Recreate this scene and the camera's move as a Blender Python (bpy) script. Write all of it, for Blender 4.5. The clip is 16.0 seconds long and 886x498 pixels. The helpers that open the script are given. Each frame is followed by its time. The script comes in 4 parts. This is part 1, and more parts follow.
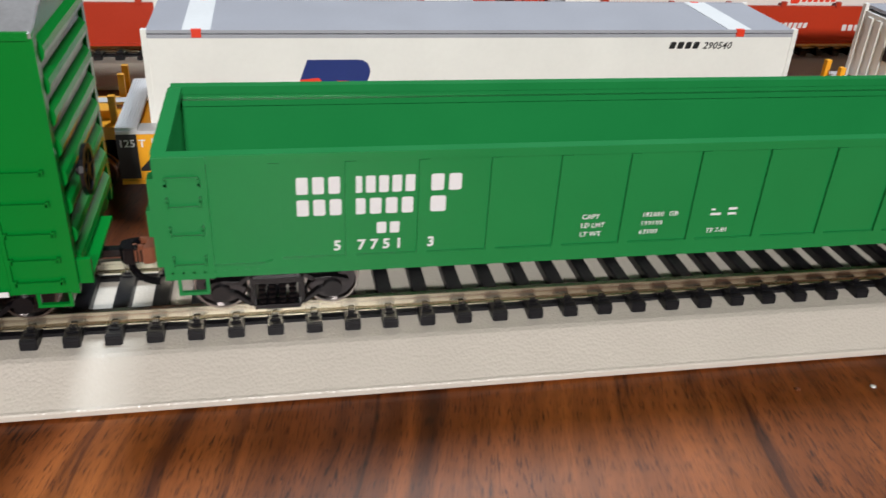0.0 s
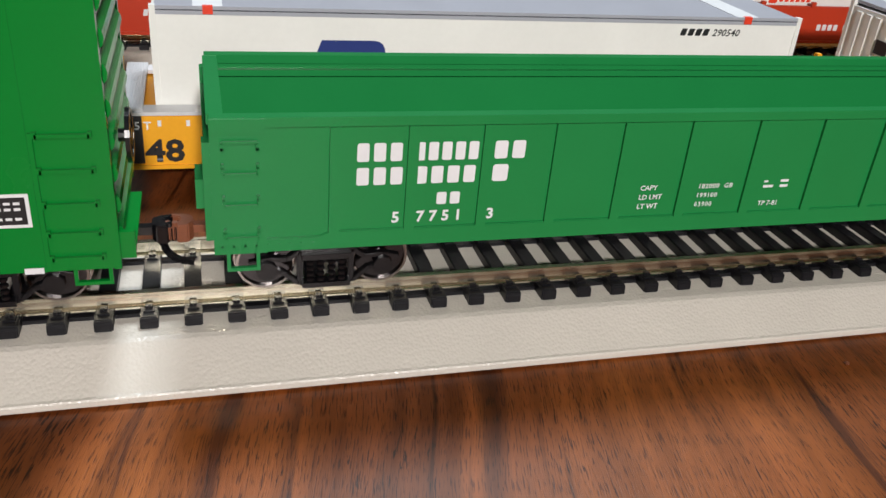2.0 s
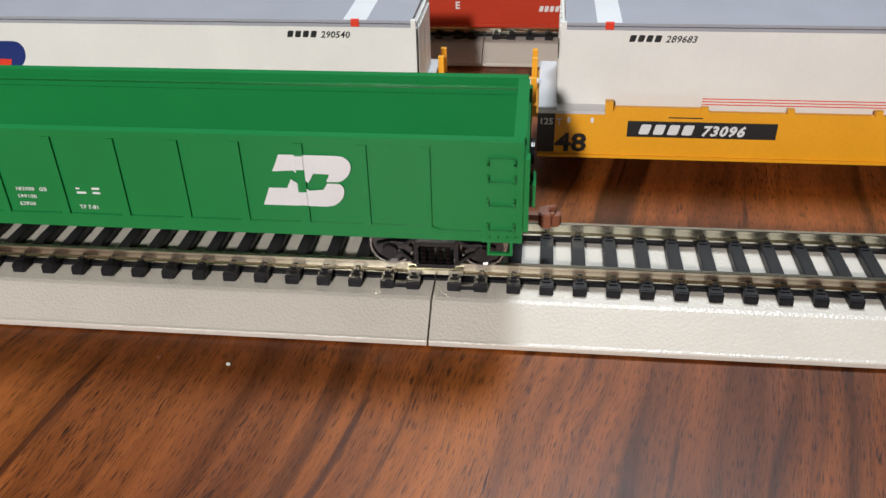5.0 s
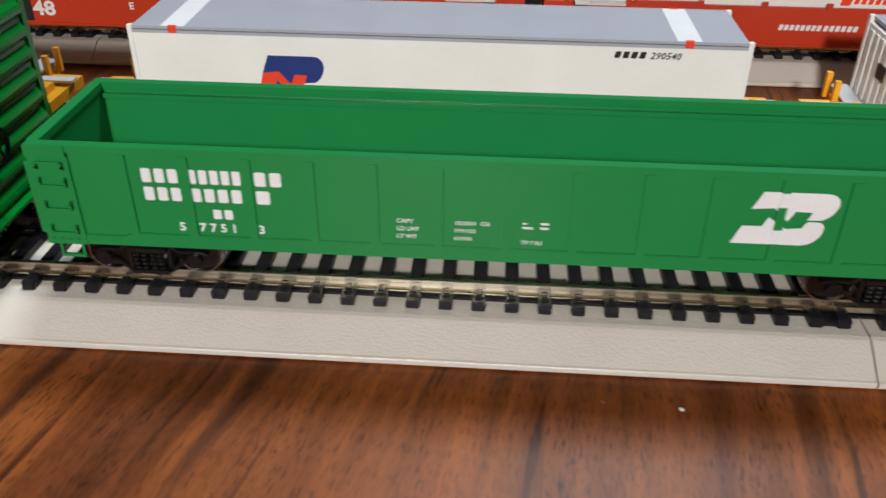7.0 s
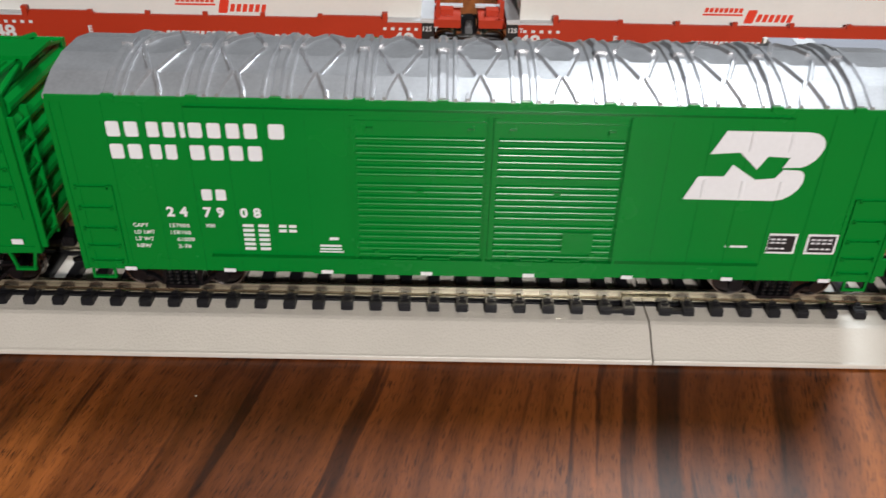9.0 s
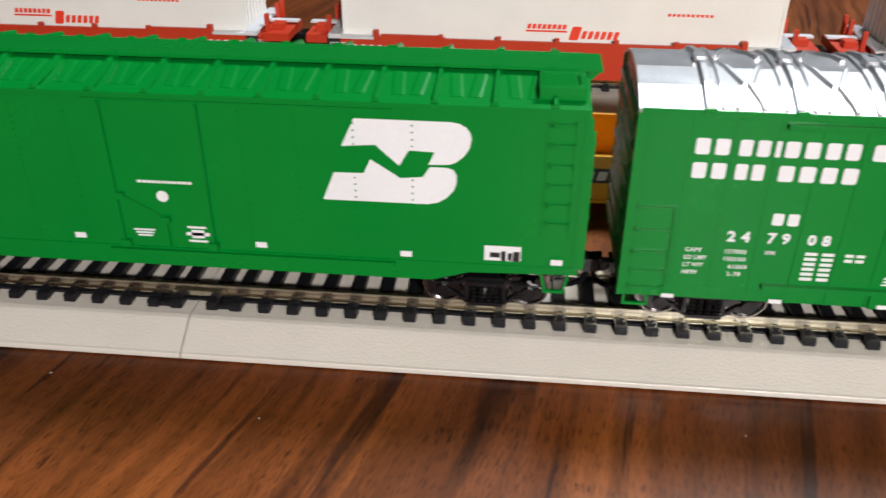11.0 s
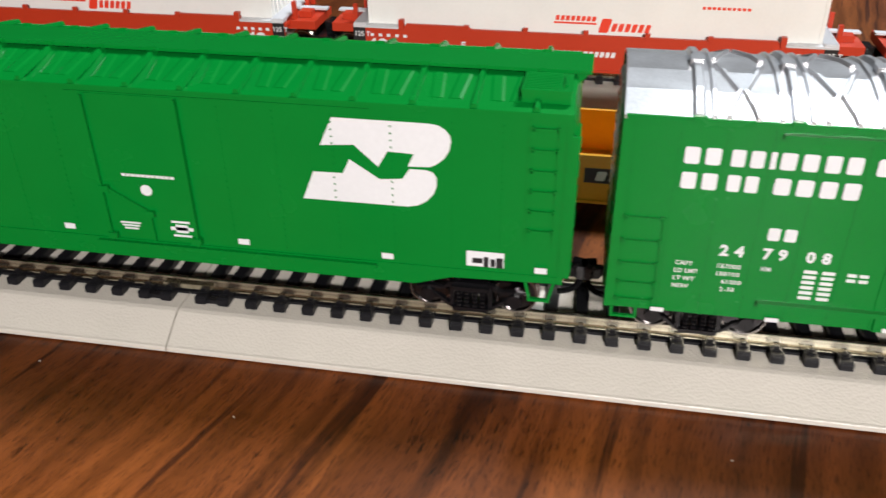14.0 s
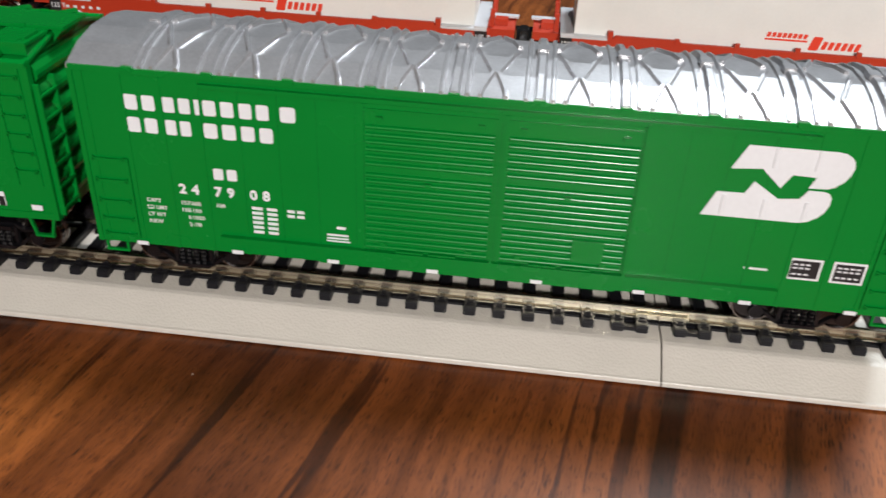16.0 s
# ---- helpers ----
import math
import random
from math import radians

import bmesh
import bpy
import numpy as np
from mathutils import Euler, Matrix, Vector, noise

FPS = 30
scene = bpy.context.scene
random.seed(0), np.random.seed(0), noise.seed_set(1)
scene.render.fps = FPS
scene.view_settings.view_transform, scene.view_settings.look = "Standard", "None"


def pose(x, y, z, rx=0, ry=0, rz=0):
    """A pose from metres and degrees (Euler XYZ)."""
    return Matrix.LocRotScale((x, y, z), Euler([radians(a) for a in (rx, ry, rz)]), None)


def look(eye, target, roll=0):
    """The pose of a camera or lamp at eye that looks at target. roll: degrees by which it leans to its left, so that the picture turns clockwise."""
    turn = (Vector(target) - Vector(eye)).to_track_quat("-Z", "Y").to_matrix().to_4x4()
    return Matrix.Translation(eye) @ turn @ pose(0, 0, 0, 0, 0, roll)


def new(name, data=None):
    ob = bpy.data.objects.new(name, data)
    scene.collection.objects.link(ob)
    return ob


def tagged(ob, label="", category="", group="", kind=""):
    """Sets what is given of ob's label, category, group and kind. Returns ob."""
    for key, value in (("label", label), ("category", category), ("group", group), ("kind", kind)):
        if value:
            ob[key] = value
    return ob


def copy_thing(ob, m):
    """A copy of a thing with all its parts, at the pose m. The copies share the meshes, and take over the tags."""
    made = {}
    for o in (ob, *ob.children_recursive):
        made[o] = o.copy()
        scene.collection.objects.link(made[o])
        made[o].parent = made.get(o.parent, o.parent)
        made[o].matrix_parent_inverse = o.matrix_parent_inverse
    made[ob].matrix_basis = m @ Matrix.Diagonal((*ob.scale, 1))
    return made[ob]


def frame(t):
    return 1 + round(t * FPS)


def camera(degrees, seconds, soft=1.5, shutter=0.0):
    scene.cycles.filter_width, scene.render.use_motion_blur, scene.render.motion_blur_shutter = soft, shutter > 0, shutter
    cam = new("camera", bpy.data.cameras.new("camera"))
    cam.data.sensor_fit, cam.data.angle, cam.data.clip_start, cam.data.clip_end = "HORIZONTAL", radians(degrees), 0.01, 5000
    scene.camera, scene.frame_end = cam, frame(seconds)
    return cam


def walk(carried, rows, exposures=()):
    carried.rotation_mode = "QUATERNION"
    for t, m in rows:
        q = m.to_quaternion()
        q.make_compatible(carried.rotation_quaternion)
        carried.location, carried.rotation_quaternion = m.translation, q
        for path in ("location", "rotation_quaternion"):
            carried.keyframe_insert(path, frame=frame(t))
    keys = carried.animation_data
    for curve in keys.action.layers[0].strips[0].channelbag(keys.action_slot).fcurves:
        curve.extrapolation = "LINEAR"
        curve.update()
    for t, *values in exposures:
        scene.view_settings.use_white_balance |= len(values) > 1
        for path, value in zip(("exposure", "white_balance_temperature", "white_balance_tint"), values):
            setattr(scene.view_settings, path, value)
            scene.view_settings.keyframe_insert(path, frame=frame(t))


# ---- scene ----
cam = camera(54.8, 16.0, shutter=0.25)
PATH = [
    (0, (0.082, -0.142, 0.098), (0.443, 1.558, -0.893), 3.3),
    (0.5, (0.063, -0.138, 0.091), (0.472, 1.565, -0.875), 3.6),
    (1, (0.059, -0.135, 0.088), (0.549, 1.559, -0.856), 4.7),
    (1.5, (0.061, -0.134, 0.087), (0.576, 1.554, -0.855), 5.0),
    (2, (0.062, -0.136, 0.087), (0.585, 1.549, -0.854), 5.2),
    (2.5, (0.063, -0.138, 0.087), (0.586, 1.547, -0.856), 5.2),
    (3, (0.065, -0.141, 0.091), (0.576, 1.541, -0.864), 5.3),
    (3.5, (0.131, -0.157, 0.096), (0.441, 1.539, -0.917), 3.0),
    (3.7, (0.178, -0.156, 0.102), (0.355, 1.526, -0.965), 1.5),
    (5.8, (0.253, -0.163, 0.112), (0.013, 1.509, -0.96), -1.4),
    (6, (0.245, -0.162, 0.108), (0.002, 1.509, -0.964), -1.4),
    (6.5, (0.205, -0.162, 0.114), (-0.014, 1.509, -0.963), -1.3),
    (7, (0.151, -0.158, 0.114), (0.041, 1.526, -0.959), 0.5),
    (7.5, (0.114, -0.156, 0.113), (0.095, 1.531, -0.962), 1.3),
    (8, (0.06, -0.172, 0.129), (0.085, 1.511, -0.952), 1.6),
    (8.5, (-0.009, -0.18, 0.143), (0.009, 1.496, -0.949), 1.4),
    (9, (-0.051, -0.178, 0.132), (-0.038, 1.498, -0.959), 1.3),
    (9.5, (-0.065, -0.174, 0.128), (-0.069, 1.501, -0.964), 1.0),
    (10, (-0.085, -0.175, 0.126), (-0.103, 1.521, -0.934), 0.7),
    (10.2, (-0.1, -0.175, 0.125), (-0.134, 1.547, -0.892), 0.7),
    (12.3, (-0.191, -0.173, 0.12), (-0.538, 1.52, -0.888), -0.5),
    (12.5, (-0.186, -0.171, 0.121), (-0.532, 1.52, -0.89), -0.4),
    (13, (-0.172, -0.169, 0.121), (-0.51, 1.522, -0.893), -0.5),
    (13.5, (-0.161, -0.165, 0.123), (-0.489, 1.518, -0.908), -0.7),
    (14, (-0.137, -0.166, 0.123), (-0.451, 1.512, -0.921), -0.5),
    (14.5, (-0.108, -0.168, 0.125), (-0.383, 1.507, -0.932), 0.3),
    (15, (-0.085, -0.172, 0.13), (-0.331, 1.509, -0.925), 1.0),
    (15.5, (-0.06, -0.174, 0.129), (-0.268, 1.516, -0.922), 1.9),
    (16, (-0.036, -0.177, 0.126), (-0.198, 1.517, -0.926), 2.7),
]
walk(cam, [(t, look(eye, target, roll)) for t, eye, target, roll in PATH],
     exposures=[(0.0, -0.05), (3.5, -0.05), (6.0, -0.15), (8.0, -0.15), (9.2, -0.08), (10.0, 0.0), (12.3, 0.5), (13.2, 0.45), (14.0, 0.35), (15.0, 0.12), (16.0, 0.02)])

# ---- light ----
scene.view_settings.exposure = 0.0
world = bpy.data.worlds.new("room_air")
scene.world = world
world.use_nodes = True
world.node_tree.nodes["Background"].inputs[0].default_value = (1.0, 0.93, 0.85, 1)
world.node_tree.nodes["Background"].inputs[1].default_value = 0.006


def lamp(name, eye, target, size, watts, colour):
    data = bpy.data.lights.new(name, "AREA")
    data.shape, data.size, data.energy, data.color = "DISK", size, watts, colour
    ob = new(name, data)
    ob.matrix_world = look(eye, target)
    return ob


# ceiling lamp behind the trains; fixed added stand-in for the flash carried with the camera
lamp("ceiling_lamp_light", (0.40, 0.72, 1.48), (0.0, 0.0, 0.0), 0.42, 30.0, (0.86, 0.94, 1.0))
lamp("flash_standin_light", (0.08, -0.84, 0.45), (0.0, 0.0, 0.02), 0.06, 10.0, (1.0, 0.95, 0.92))


# ---- materials ----
def material(name, colour, rough=0.5, metal=0.0, grain=0.06, scale=900.0, bump=0.15, blotch=0.08, blotch_scale=60.0, coat=0.0, height=0.0001, specular=0.5, pebble=0.0):
    m = bpy.data.materials.new(name)
    m.use_nodes = True
    n, l = m.node_tree.nodes, m.node_tree.links
    b = n["Principled BSDF"]
    b.inputs["Roughness"].default_value = rough
    b.inputs["Metallic"].default_value = metal
    b.inputs["Coat Weight"].default_value = coat
    b.inputs["Specular IOR Level"].default_value = specular
    co = n.new("ShaderNodeTexCoord")
    fine = n.new("ShaderNodeTexNoise")
    fine.inputs["Scale"].default_value = scale
    fine.inputs["Detail"].default_value = 3
    big = n.new("ShaderNodeTexNoise")
    big.inputs["Scale"].default_value = blotch_scale
    big.inputs["Detail"].default_value = 4
    for t in (fine, big):
        l.new(co.outputs["Object"], t.inputs["Vector"])
    add = n.new("ShaderNodeMath")
    add.operation = "MULTIPLY_ADD"
    l.new(fine.outputs["Fac"], add.inputs[0])
    add.inputs[1].default_value = grain * 2
    add.inputs[2].default_value = 1.0 - grain - blotch
    add2 = n.new("ShaderNodeMath")
    add2.operation = "MULTIPLY_ADD"
    l.new(big.outputs["Fac"], add2.inputs[0])
    add2.inputs[1].default_value = blotch * 2
    l.new(add.outputs[0], add2.inputs[2])
    mix = n.new("ShaderNodeVectorMath")
    mix.operation = "SCALE"
    mix.inputs[0].default_value = colour
    l.new(add2.outputs[0], mix.inputs["Scale"])
    l.new(mix.outputs[0], b.inputs["Base Color"])
    rr = n.new("ShaderNodeMath")
    rr.operation = "MULTIPLY_ADD"
    l.new(big.outputs["Fac"], rr.inputs[0])
    rr.inputs[1].default_value = 0.12
    rr.inputs[2].default_value = rough - 0.06
    l.new(rr.outputs[0], b.inputs["Roughness"])
    if bump:
        bn = n.new("ShaderNodeBump")
        bn.inputs["Strength"].default_value = bump
        bn.inputs["Distance"].default_value = height
        l.new(fine.outputs["Fac"], bn.inputs["Height"])
        if pebble:
            cell = n.new("ShaderNodeTexVoronoi")
            cell.inputs["Scale"].default_value = pebble
            bn.invert = True
            l.new(co.outputs["Object"], cell.inputs["Vector"])
            l.new(cell.outputs["Distance"], bn.inputs["Height"])
        l.new(bn.outputs[0], b.inputs["Normal"])
    return m


BOX_GREEN = material("box_green_paint", (0.0005, 0.178, 0.022), 0.26, specular=0.27, grain=0.04, scale=1500, bump=0.08)
GON_GREEN = material("gondola_green_paint", (0.012, 0.200, 0.052), 0.3, specular=0.34, grain=0.04, scale=1500, bump=0.08)
WHITE = material("white_print", (0.70, 0.715, 0.735), 0.5, grain=0.05, bump=0.0)
BLACK_PRINT = material("black_print", (0.012, 0.012, 0.014), 0.45, bump=0.0)
ROOF_SILVER = material("silver_roof_paint", (0.48, 0.48, 0.495), 0.31, metal=0.62, grain=0.16, scale=1300, bump=0.35, blotch=0.16, blotch_scale=140)
ROADBED = material("roadbed_plastic", (0.60, 0.56, 0.50), 0.33, grain=0.03, scale=1300, bump=0.5, height=0.0002, pebble=1650)
TIE = material("tie_plastic", (0.006, 0.006, 0.008), 0.42, specular=0.3, grain=0.2, scale=1500, bump=0.4)
NICKEL = material("nickel_rail", (0.62, 0.58, 0.46), 0.22, metal=1.0, grain=0.08, scale=500, bump=0.05)
STEEL = material("wheel_steel", (0.34, 0.32, 0.30), 0.2, metal=1.0, bump=0.03)
TRUCK = material("truck_plastic", (0.005, 0.005, 0.006), 0.24, specular=0.5, grain=0.2, bump=0.2)
WHEEL_FACE = material("blackened_wheel", (0.075, 0.072, 0.075), 0.2, metal=1.0, bump=0.05)
RUST = material("rust_coupler", (0.20, 0.065, 0.030), 0.5, grain=0.15, bump=0.2)
CONTAINER = material("container_white", (0.79, 0.785, 0.755), 0.45, grain=0.03, bump=0.05)
CONT_ROOF = material("container_roof_grey", (0.36, 0.37, 0.42), 0.42, grain=0.05, bump=0.05)
YELLOW = material("yellow_paint", (0.80, 0.36, 0.012), 0.42, grain=0.05, bump=0.08)
RED = material("red_paint", (0.47, 0.035, 0.010), 0.42, grain=0.05, bump=0.08)
GRATING = material("grey_grating", (0.62, 0.62, 0.64), 0.4, metal=0.1, bump=0.2)
BLUE = material("blue_print", (0.008, 0.025, 0.17), 0.5, bump=0.0)
RED_PRINT = material("red_print", (0.75, 0.045, 0.015), 0.5, bump=0.0)
WALL = material("wall_paint", (0.075, 0.062, 0.053), 0.8, scale=60, blotch_scale=2)
CARPET = material("floor_cover", (0.09, 0.068, 0.05), 0.9, scale=300, blotch_scale=4)


def wood():
    m = bpy.data.materials.new("dark_wood")
    m.use_nodes = True
    n, l = m.node_tree.nodes, m.node_tree.links
    b = n["Principled BSDF"]
    co = n.new("ShaderNodeTexCoord")

    # the grain runs aslant over the table and wanders a little
    turned = n.new("ShaderNodeMapping")
    turned.inputs["Rotation"].default_value = (0, 0, 0.21)
    l.new(co.outputs["Object"], turned.inputs["Vector"])
    wander = n.new("ShaderNodeTexNoise")
    wander.inputs["Scale"].default_value = 9.0
    wander.inputs["Detail"].default_value = 2
    l.new(co.outputs["Object"], wander.inputs["Vector"])
    sway = n.new("ShaderNodeVectorMath")
    sway.operation = "MULTIPLY_ADD"
    l.new(wander.outputs["Color"], sway.inputs[0])
    sway.inputs[1].default_value = (0.02, 0, 0)
    l.new(turned.outputs[0], sway.inputs[2])

    def mapped(sx, sy):
        mp = n.new("ShaderNodeMapping")
        mp.inputs["Scale"].default_value = (sx, sy, 1)
        l.new(sway.outputs[0], mp.inputs["Vector"])
        return mp

    def noise_tex(mp, scale, detail, dist=0.0):
        t = n.new("ShaderNodeTexNoise")
        t.inputs["Scale"].default_value = scale
        t.inputs["Detail"].default_value = detail
        t.inputs["Distortion"].default_value = dist
        l.new(mp.outputs[0], t.inputs["Vector"])
        return t

    def ramp(src, stops):
        r = n.new("ShaderNodeValToRGB")
        e = r.color_ramp.elements
        e[0].position, e[0].color = stops[0][0], (*stops[0][1], 1)
        e[1].position, e[1].color = stops[-1][0], (*stops[-1][1], 1)
        for p, c in stops[1:-1]:
            x = e.new(p)
            x.color = (*c, 1)
        l.new(src, r.inputs[0])
        return r

    tone = noise_tex(mapped(22, 4), 1.0, 5, 0.6)
    base = ramp(tone.outputs["Fac"], [(0.28, (0.070, 0.017, 0.005)), (0.5, (0.165, 0.043, 0.009)), (0.72, (0.290, 0.084, 0.016))])
    streak = noise_tex(mapped(70, 3.2), 1.0, 5, 0.5)
    dark = ramp(streak.outputs["Fac"], [(0.58, (1, 1, 1)), (0.66, (0.30, 0.26, 0.27))])
    pore = noise_tex(mapped(4200, 260), 1.0, 2)
    fine = ramp(pore.outputs["Fac"], [(0.35, (0.42, 0.37, 0.36)), (0.46, (1.06, 1.06, 1.06))])
    mid = noise_tex(mapped(260, 14), 1.0, 4)
    band = ramp(mid.outputs["Fac"], [(0.35, (0.66, 0.63, 0.61)), (0.65, (1.2, 1.2, 1.2))])
    dash = noise_tex(mapped(2900, 190), 1.0, 2, 0.4)
    # pores crowd together in patches
    patch = noise_tex(mapped(90, 22), 1.0, 2)
    crowd = n.new("ShaderNodeMath")
    crowd.operation = "MULTIPLY_ADD"
    l.new(patch.outputs["Fac"], crowd.inputs[0])
    crowd.inputs[1].default_value = 0.5
    l.new(dash.outputs["Fac"], crowd.inputs[2])
    shift = n.new("ShaderNodeMath")
    shift.operation = "SUBTRACT"
    l.new(crowd.outputs[0], shift.inputs[0])
    shift.inputs[1].default_value = 0.235
    mark = ramp(shift.outputs[0], [(0.30, (0.20, 0.16, 0.16)), (0.35, (1, 1, 1))])
    # thin dark veins
    thin = noise_tex(mapped(240, 9), 1.0, 3, 0.3)
    vein = ramp(thin.outputs["Fac"], [(0.60, (1, 1, 1)), (0.66, (0.34, 0.29, 0.30))])
    last = base.outputs[0]
    for r in (dark, fine, band, mark, vein):
        mx = n.new("ShaderNodeMix")
        mx.data_type, mx.blend_type = "RGBA", "MULTIPLY"
        mx.inputs["Factor"].default_value = 1.0
        l.new(last, mx.inputs["A"])
        l.new(r.outputs[0], mx.inputs["B"])
        last = mx.outputs["Result"]
    l.new(last, b.inputs["Base Color"])
    rr = n.new("ShaderNodeMath")
    rr.operation = "MULTIPLY_ADD"
    l.new(mid.outputs["Fac"], rr.inputs[0])
    rr.inputs[1].default_value = 0.18
    rr.inputs[2].default_value = 0.31
    b.inputs["Specular IOR Level"].default_value = 0.28
    l.new(rr.outputs[0], b.inputs["Roughness"])
    bn = n.new("ShaderNodeBump")
    bn.inputs["Strength"].default_value = 0.25
    bn.inputs["Distance"].default_value = 0.00015
    l.new(pore.outputs["Fac"], bn.inputs["Height"])
    l.new(bn.outputs[0], b.inputs["Normal"])
    return m


WOOD = wood()

# ---- building blocks; lengths below in millimetres ----
MM = 0.001


def mesh_of(name, bm, mat, bevel=0.0):
    if bevel:
        edges = [e for e in bm.edges if len(e.link_faces) == 2 and e.calc_face_angle(0) > 0.6]
        bmesh.ops.bevel(bm, geom=edges, offset=bevel, segments=2, affect="EDGES", clamp_overlap=True)
    bmesh.ops.scale(bm, vec=(MM, MM, MM), verts=bm.verts)
    me = bpy.data.meshes.new(name)
    bm.to_mesh(me)
    bm.free()
    me.materials.append(mat)
    return me


def part(name, bm, mat, parent, label="", bevel=0.0):
    ob = new(name, mesh_of(name, bm, mat, bevel))
    ob.parent = parent
    if label:
        ob["label"] = label
    return ob


def again(ob, x=0, y=0, z=0, turn=0):
    """A further part on the same mesh, moved by millimetres."""
    o = new(ob.name.split(".")[0], ob.data)
    o.parent = ob.parent
    o.location, o.rotation_euler = (x * MM, y * MM, z * MM), (0, 0, radians(turn))
    if "label" in ob:
        o["label"] = ob["label"]
    return o


def thing(name, x, y, z, label, category, group=""):
    e = new(name)
    e.location = (x * MM, y * MM, z * MM)
    return tagged(e, label, category, group)


def box(bm, x0, x1, y0, y1, z0, z1, m=None):
    v = [bm.verts.new((x, y, z)) for z in (z0, z1) for y in (y0, y1) for x in (x0, x1)]
    if m is not None:
        for q in v:
            q.co = m @ q.co
    for f in ((0, 2, 3, 1), (4, 5, 7, 6), (0, 1, 5, 4), (2, 6, 7, 3), (0, 4, 6, 2), (1, 3, 7, 5)):
        bm.faces.new([v[i] for i in f])
    return bm


def boxes(*rows):
    bm = bmesh.new()
    for r in rows:
        box(bm, *r)
    return bm


def bar(bm, a, b, w, h=None):
    """A square bar from a to b."""
    a, b = Vector(a), Vector(b)
    d = b - a
    h = w if h is None else h
    m = Matrix.Translation((a + b) / 2) @ d.to_track_quat("X", "Z").to_matrix().to_4x4()
    return box(bm, -d.length / 2, d.length / 2, -w / 2, w / 2, -h / 2, h / 2, m)


def prism(bm, pts, axis, a, b):
    """A flat outline pushed from a to b along axis; pts are (y, z), (x, z) or (x, y)."""
    def at(p, t):
        return {"x": (t, p[0], p[1]), "y": (p[0], t, p[1]), "z": (p[0], p[1], t)}[axis]
    lo = [bm.verts.new(at(p, a)) for p in pts]
    hi = [bm.verts.new(at(p, b)) for p in pts]
    k = len(pts)
    bm.faces.new(lo)
    bm.faces.new(hi[::-1])
    for i in range(k):
        j = (i + 1) % k
        bm.faces.new((lo[j], lo[i], hi[i], hi[j]))
    bmesh.ops.recalc_face_normals(bm, faces=bm.faces)
    return bm


def disc(bm, c, r, y0, y1, k=24, axis="y", inner=0.0):
    """A round disc or ring about c, from y0 to y1 along its axis."""
    def at(a, rad, t):
        u, w = c[0] + rad * math.cos(a), c[1] + rad * math.sin(a)
        return (u, t, w) if axis == "y" else ((t, u, w) if axis == "x" else (u, w, t))
    ang = [2 * math.pi * i / k for i in range(k)]
    o0, o1 = [bm.verts.new(at(a, r, y0)) for a in ang], [bm.verts.new(at(a, r, y1)) for a in ang]
    if inner:
        i0, i1 = [bm.verts.new(at(a, inner, y0)) for a in ang], [bm.verts.new(at(a, inner, y1)) for a in ang]
    else:
        bm.faces.new(o0), bm.faces.new(o1[::-1])
    for i in range(k):
        j = (i + 1) % k
        bm.faces.new((o0[i], o0[j], o1[j], o1[i]))
        if inner:
            bm.faces.new((i0[j], i0[i], i1[i], i1[j]))
            bm.faces.new((o0[j], o0[i], i0[i], i0[j]))
            bm.faces.new((o1[i], o1[j], i1[j], i1[i]))
    bmesh.ops.recalc_face_normals(bm, faces=bm.faces)
    return bm


def sheet(bm, pts, y, thick=0.06):
    """A flat printed shape on a side that faces -y; pts are (x, z)."""
    return prism(bm, pts, "y", y - thick, y + 0.02)


def print_text(name, text, x, z, height, y, mat, parent, bold=0.02, stretch=1.0, slant=0.0, spacing=1.0):
    cu = bpy.data.curves.new("letters", "FONT")
    cu.body, cu.size, cu.offset, cu.shear, cu.space_character = text, 1.0, bold, slant, spacing
    cu.extrude, cu.resolution_u = 0.0, 2
    tmp = bpy.data.objects.new("letters", cu)
    scene.collection.objects.link(tmp)
    bpy.context.view_layer.update()
    me = bpy.data.meshes.new_from_object(tmp.evaluated_get(bpy.context.evaluated_depsgraph_get()))
    bpy.data.objects.remove(tmp)
    s = height / 0.73
    for v in me.vertices:
        v.co = ((x + v.co.x * s * stretch) * MM, (y - 0.05) * MM, (z + v.co.y * s) * MM)
    me.name = name
    me.materials.clear()
    me.materials.append(mat)
    ob = new(name, me)
    ob.parent = parent
    return ob


def print_blocks(name, spans, z, height, y, mat, parent, slant=0.0, gap=0.28):
    """A row of plain blocks, each a part: spans of (x0, x1, how many)."""
    for x0, x1, n in spans:
        pitch = (x1 - x0) / (n - gap)
        w = pitch * (1 - gap)
        c = min(w, height) * 0.12
        outline = [(c, 0), (w - c, 0), (w, c), (w, height - c), (w - c, height), (c, height), (0, height - c), (0, c)]
        for i in range(n):
            x = x0 + i * pitch
            part(name, sheet(bmesh.new(), [(x + u + slant * v, z + v) for u, v in outline], y), mat, parent)


def print_lines(name, rows, y, mat, parent):
    """Fine unreadable print as short bars: rows of (x0, x1, z, height)."""
    bm = bmesh.new()
    for x0, x1, z, h in rows:
        sheet(bm, [(x0, z), (x1, z), (x1, z + h), (x0, z + h)], y)
    return tagged(part(name, bm, mat, parent), kind="stuff" if len(rows) > 1 else "")


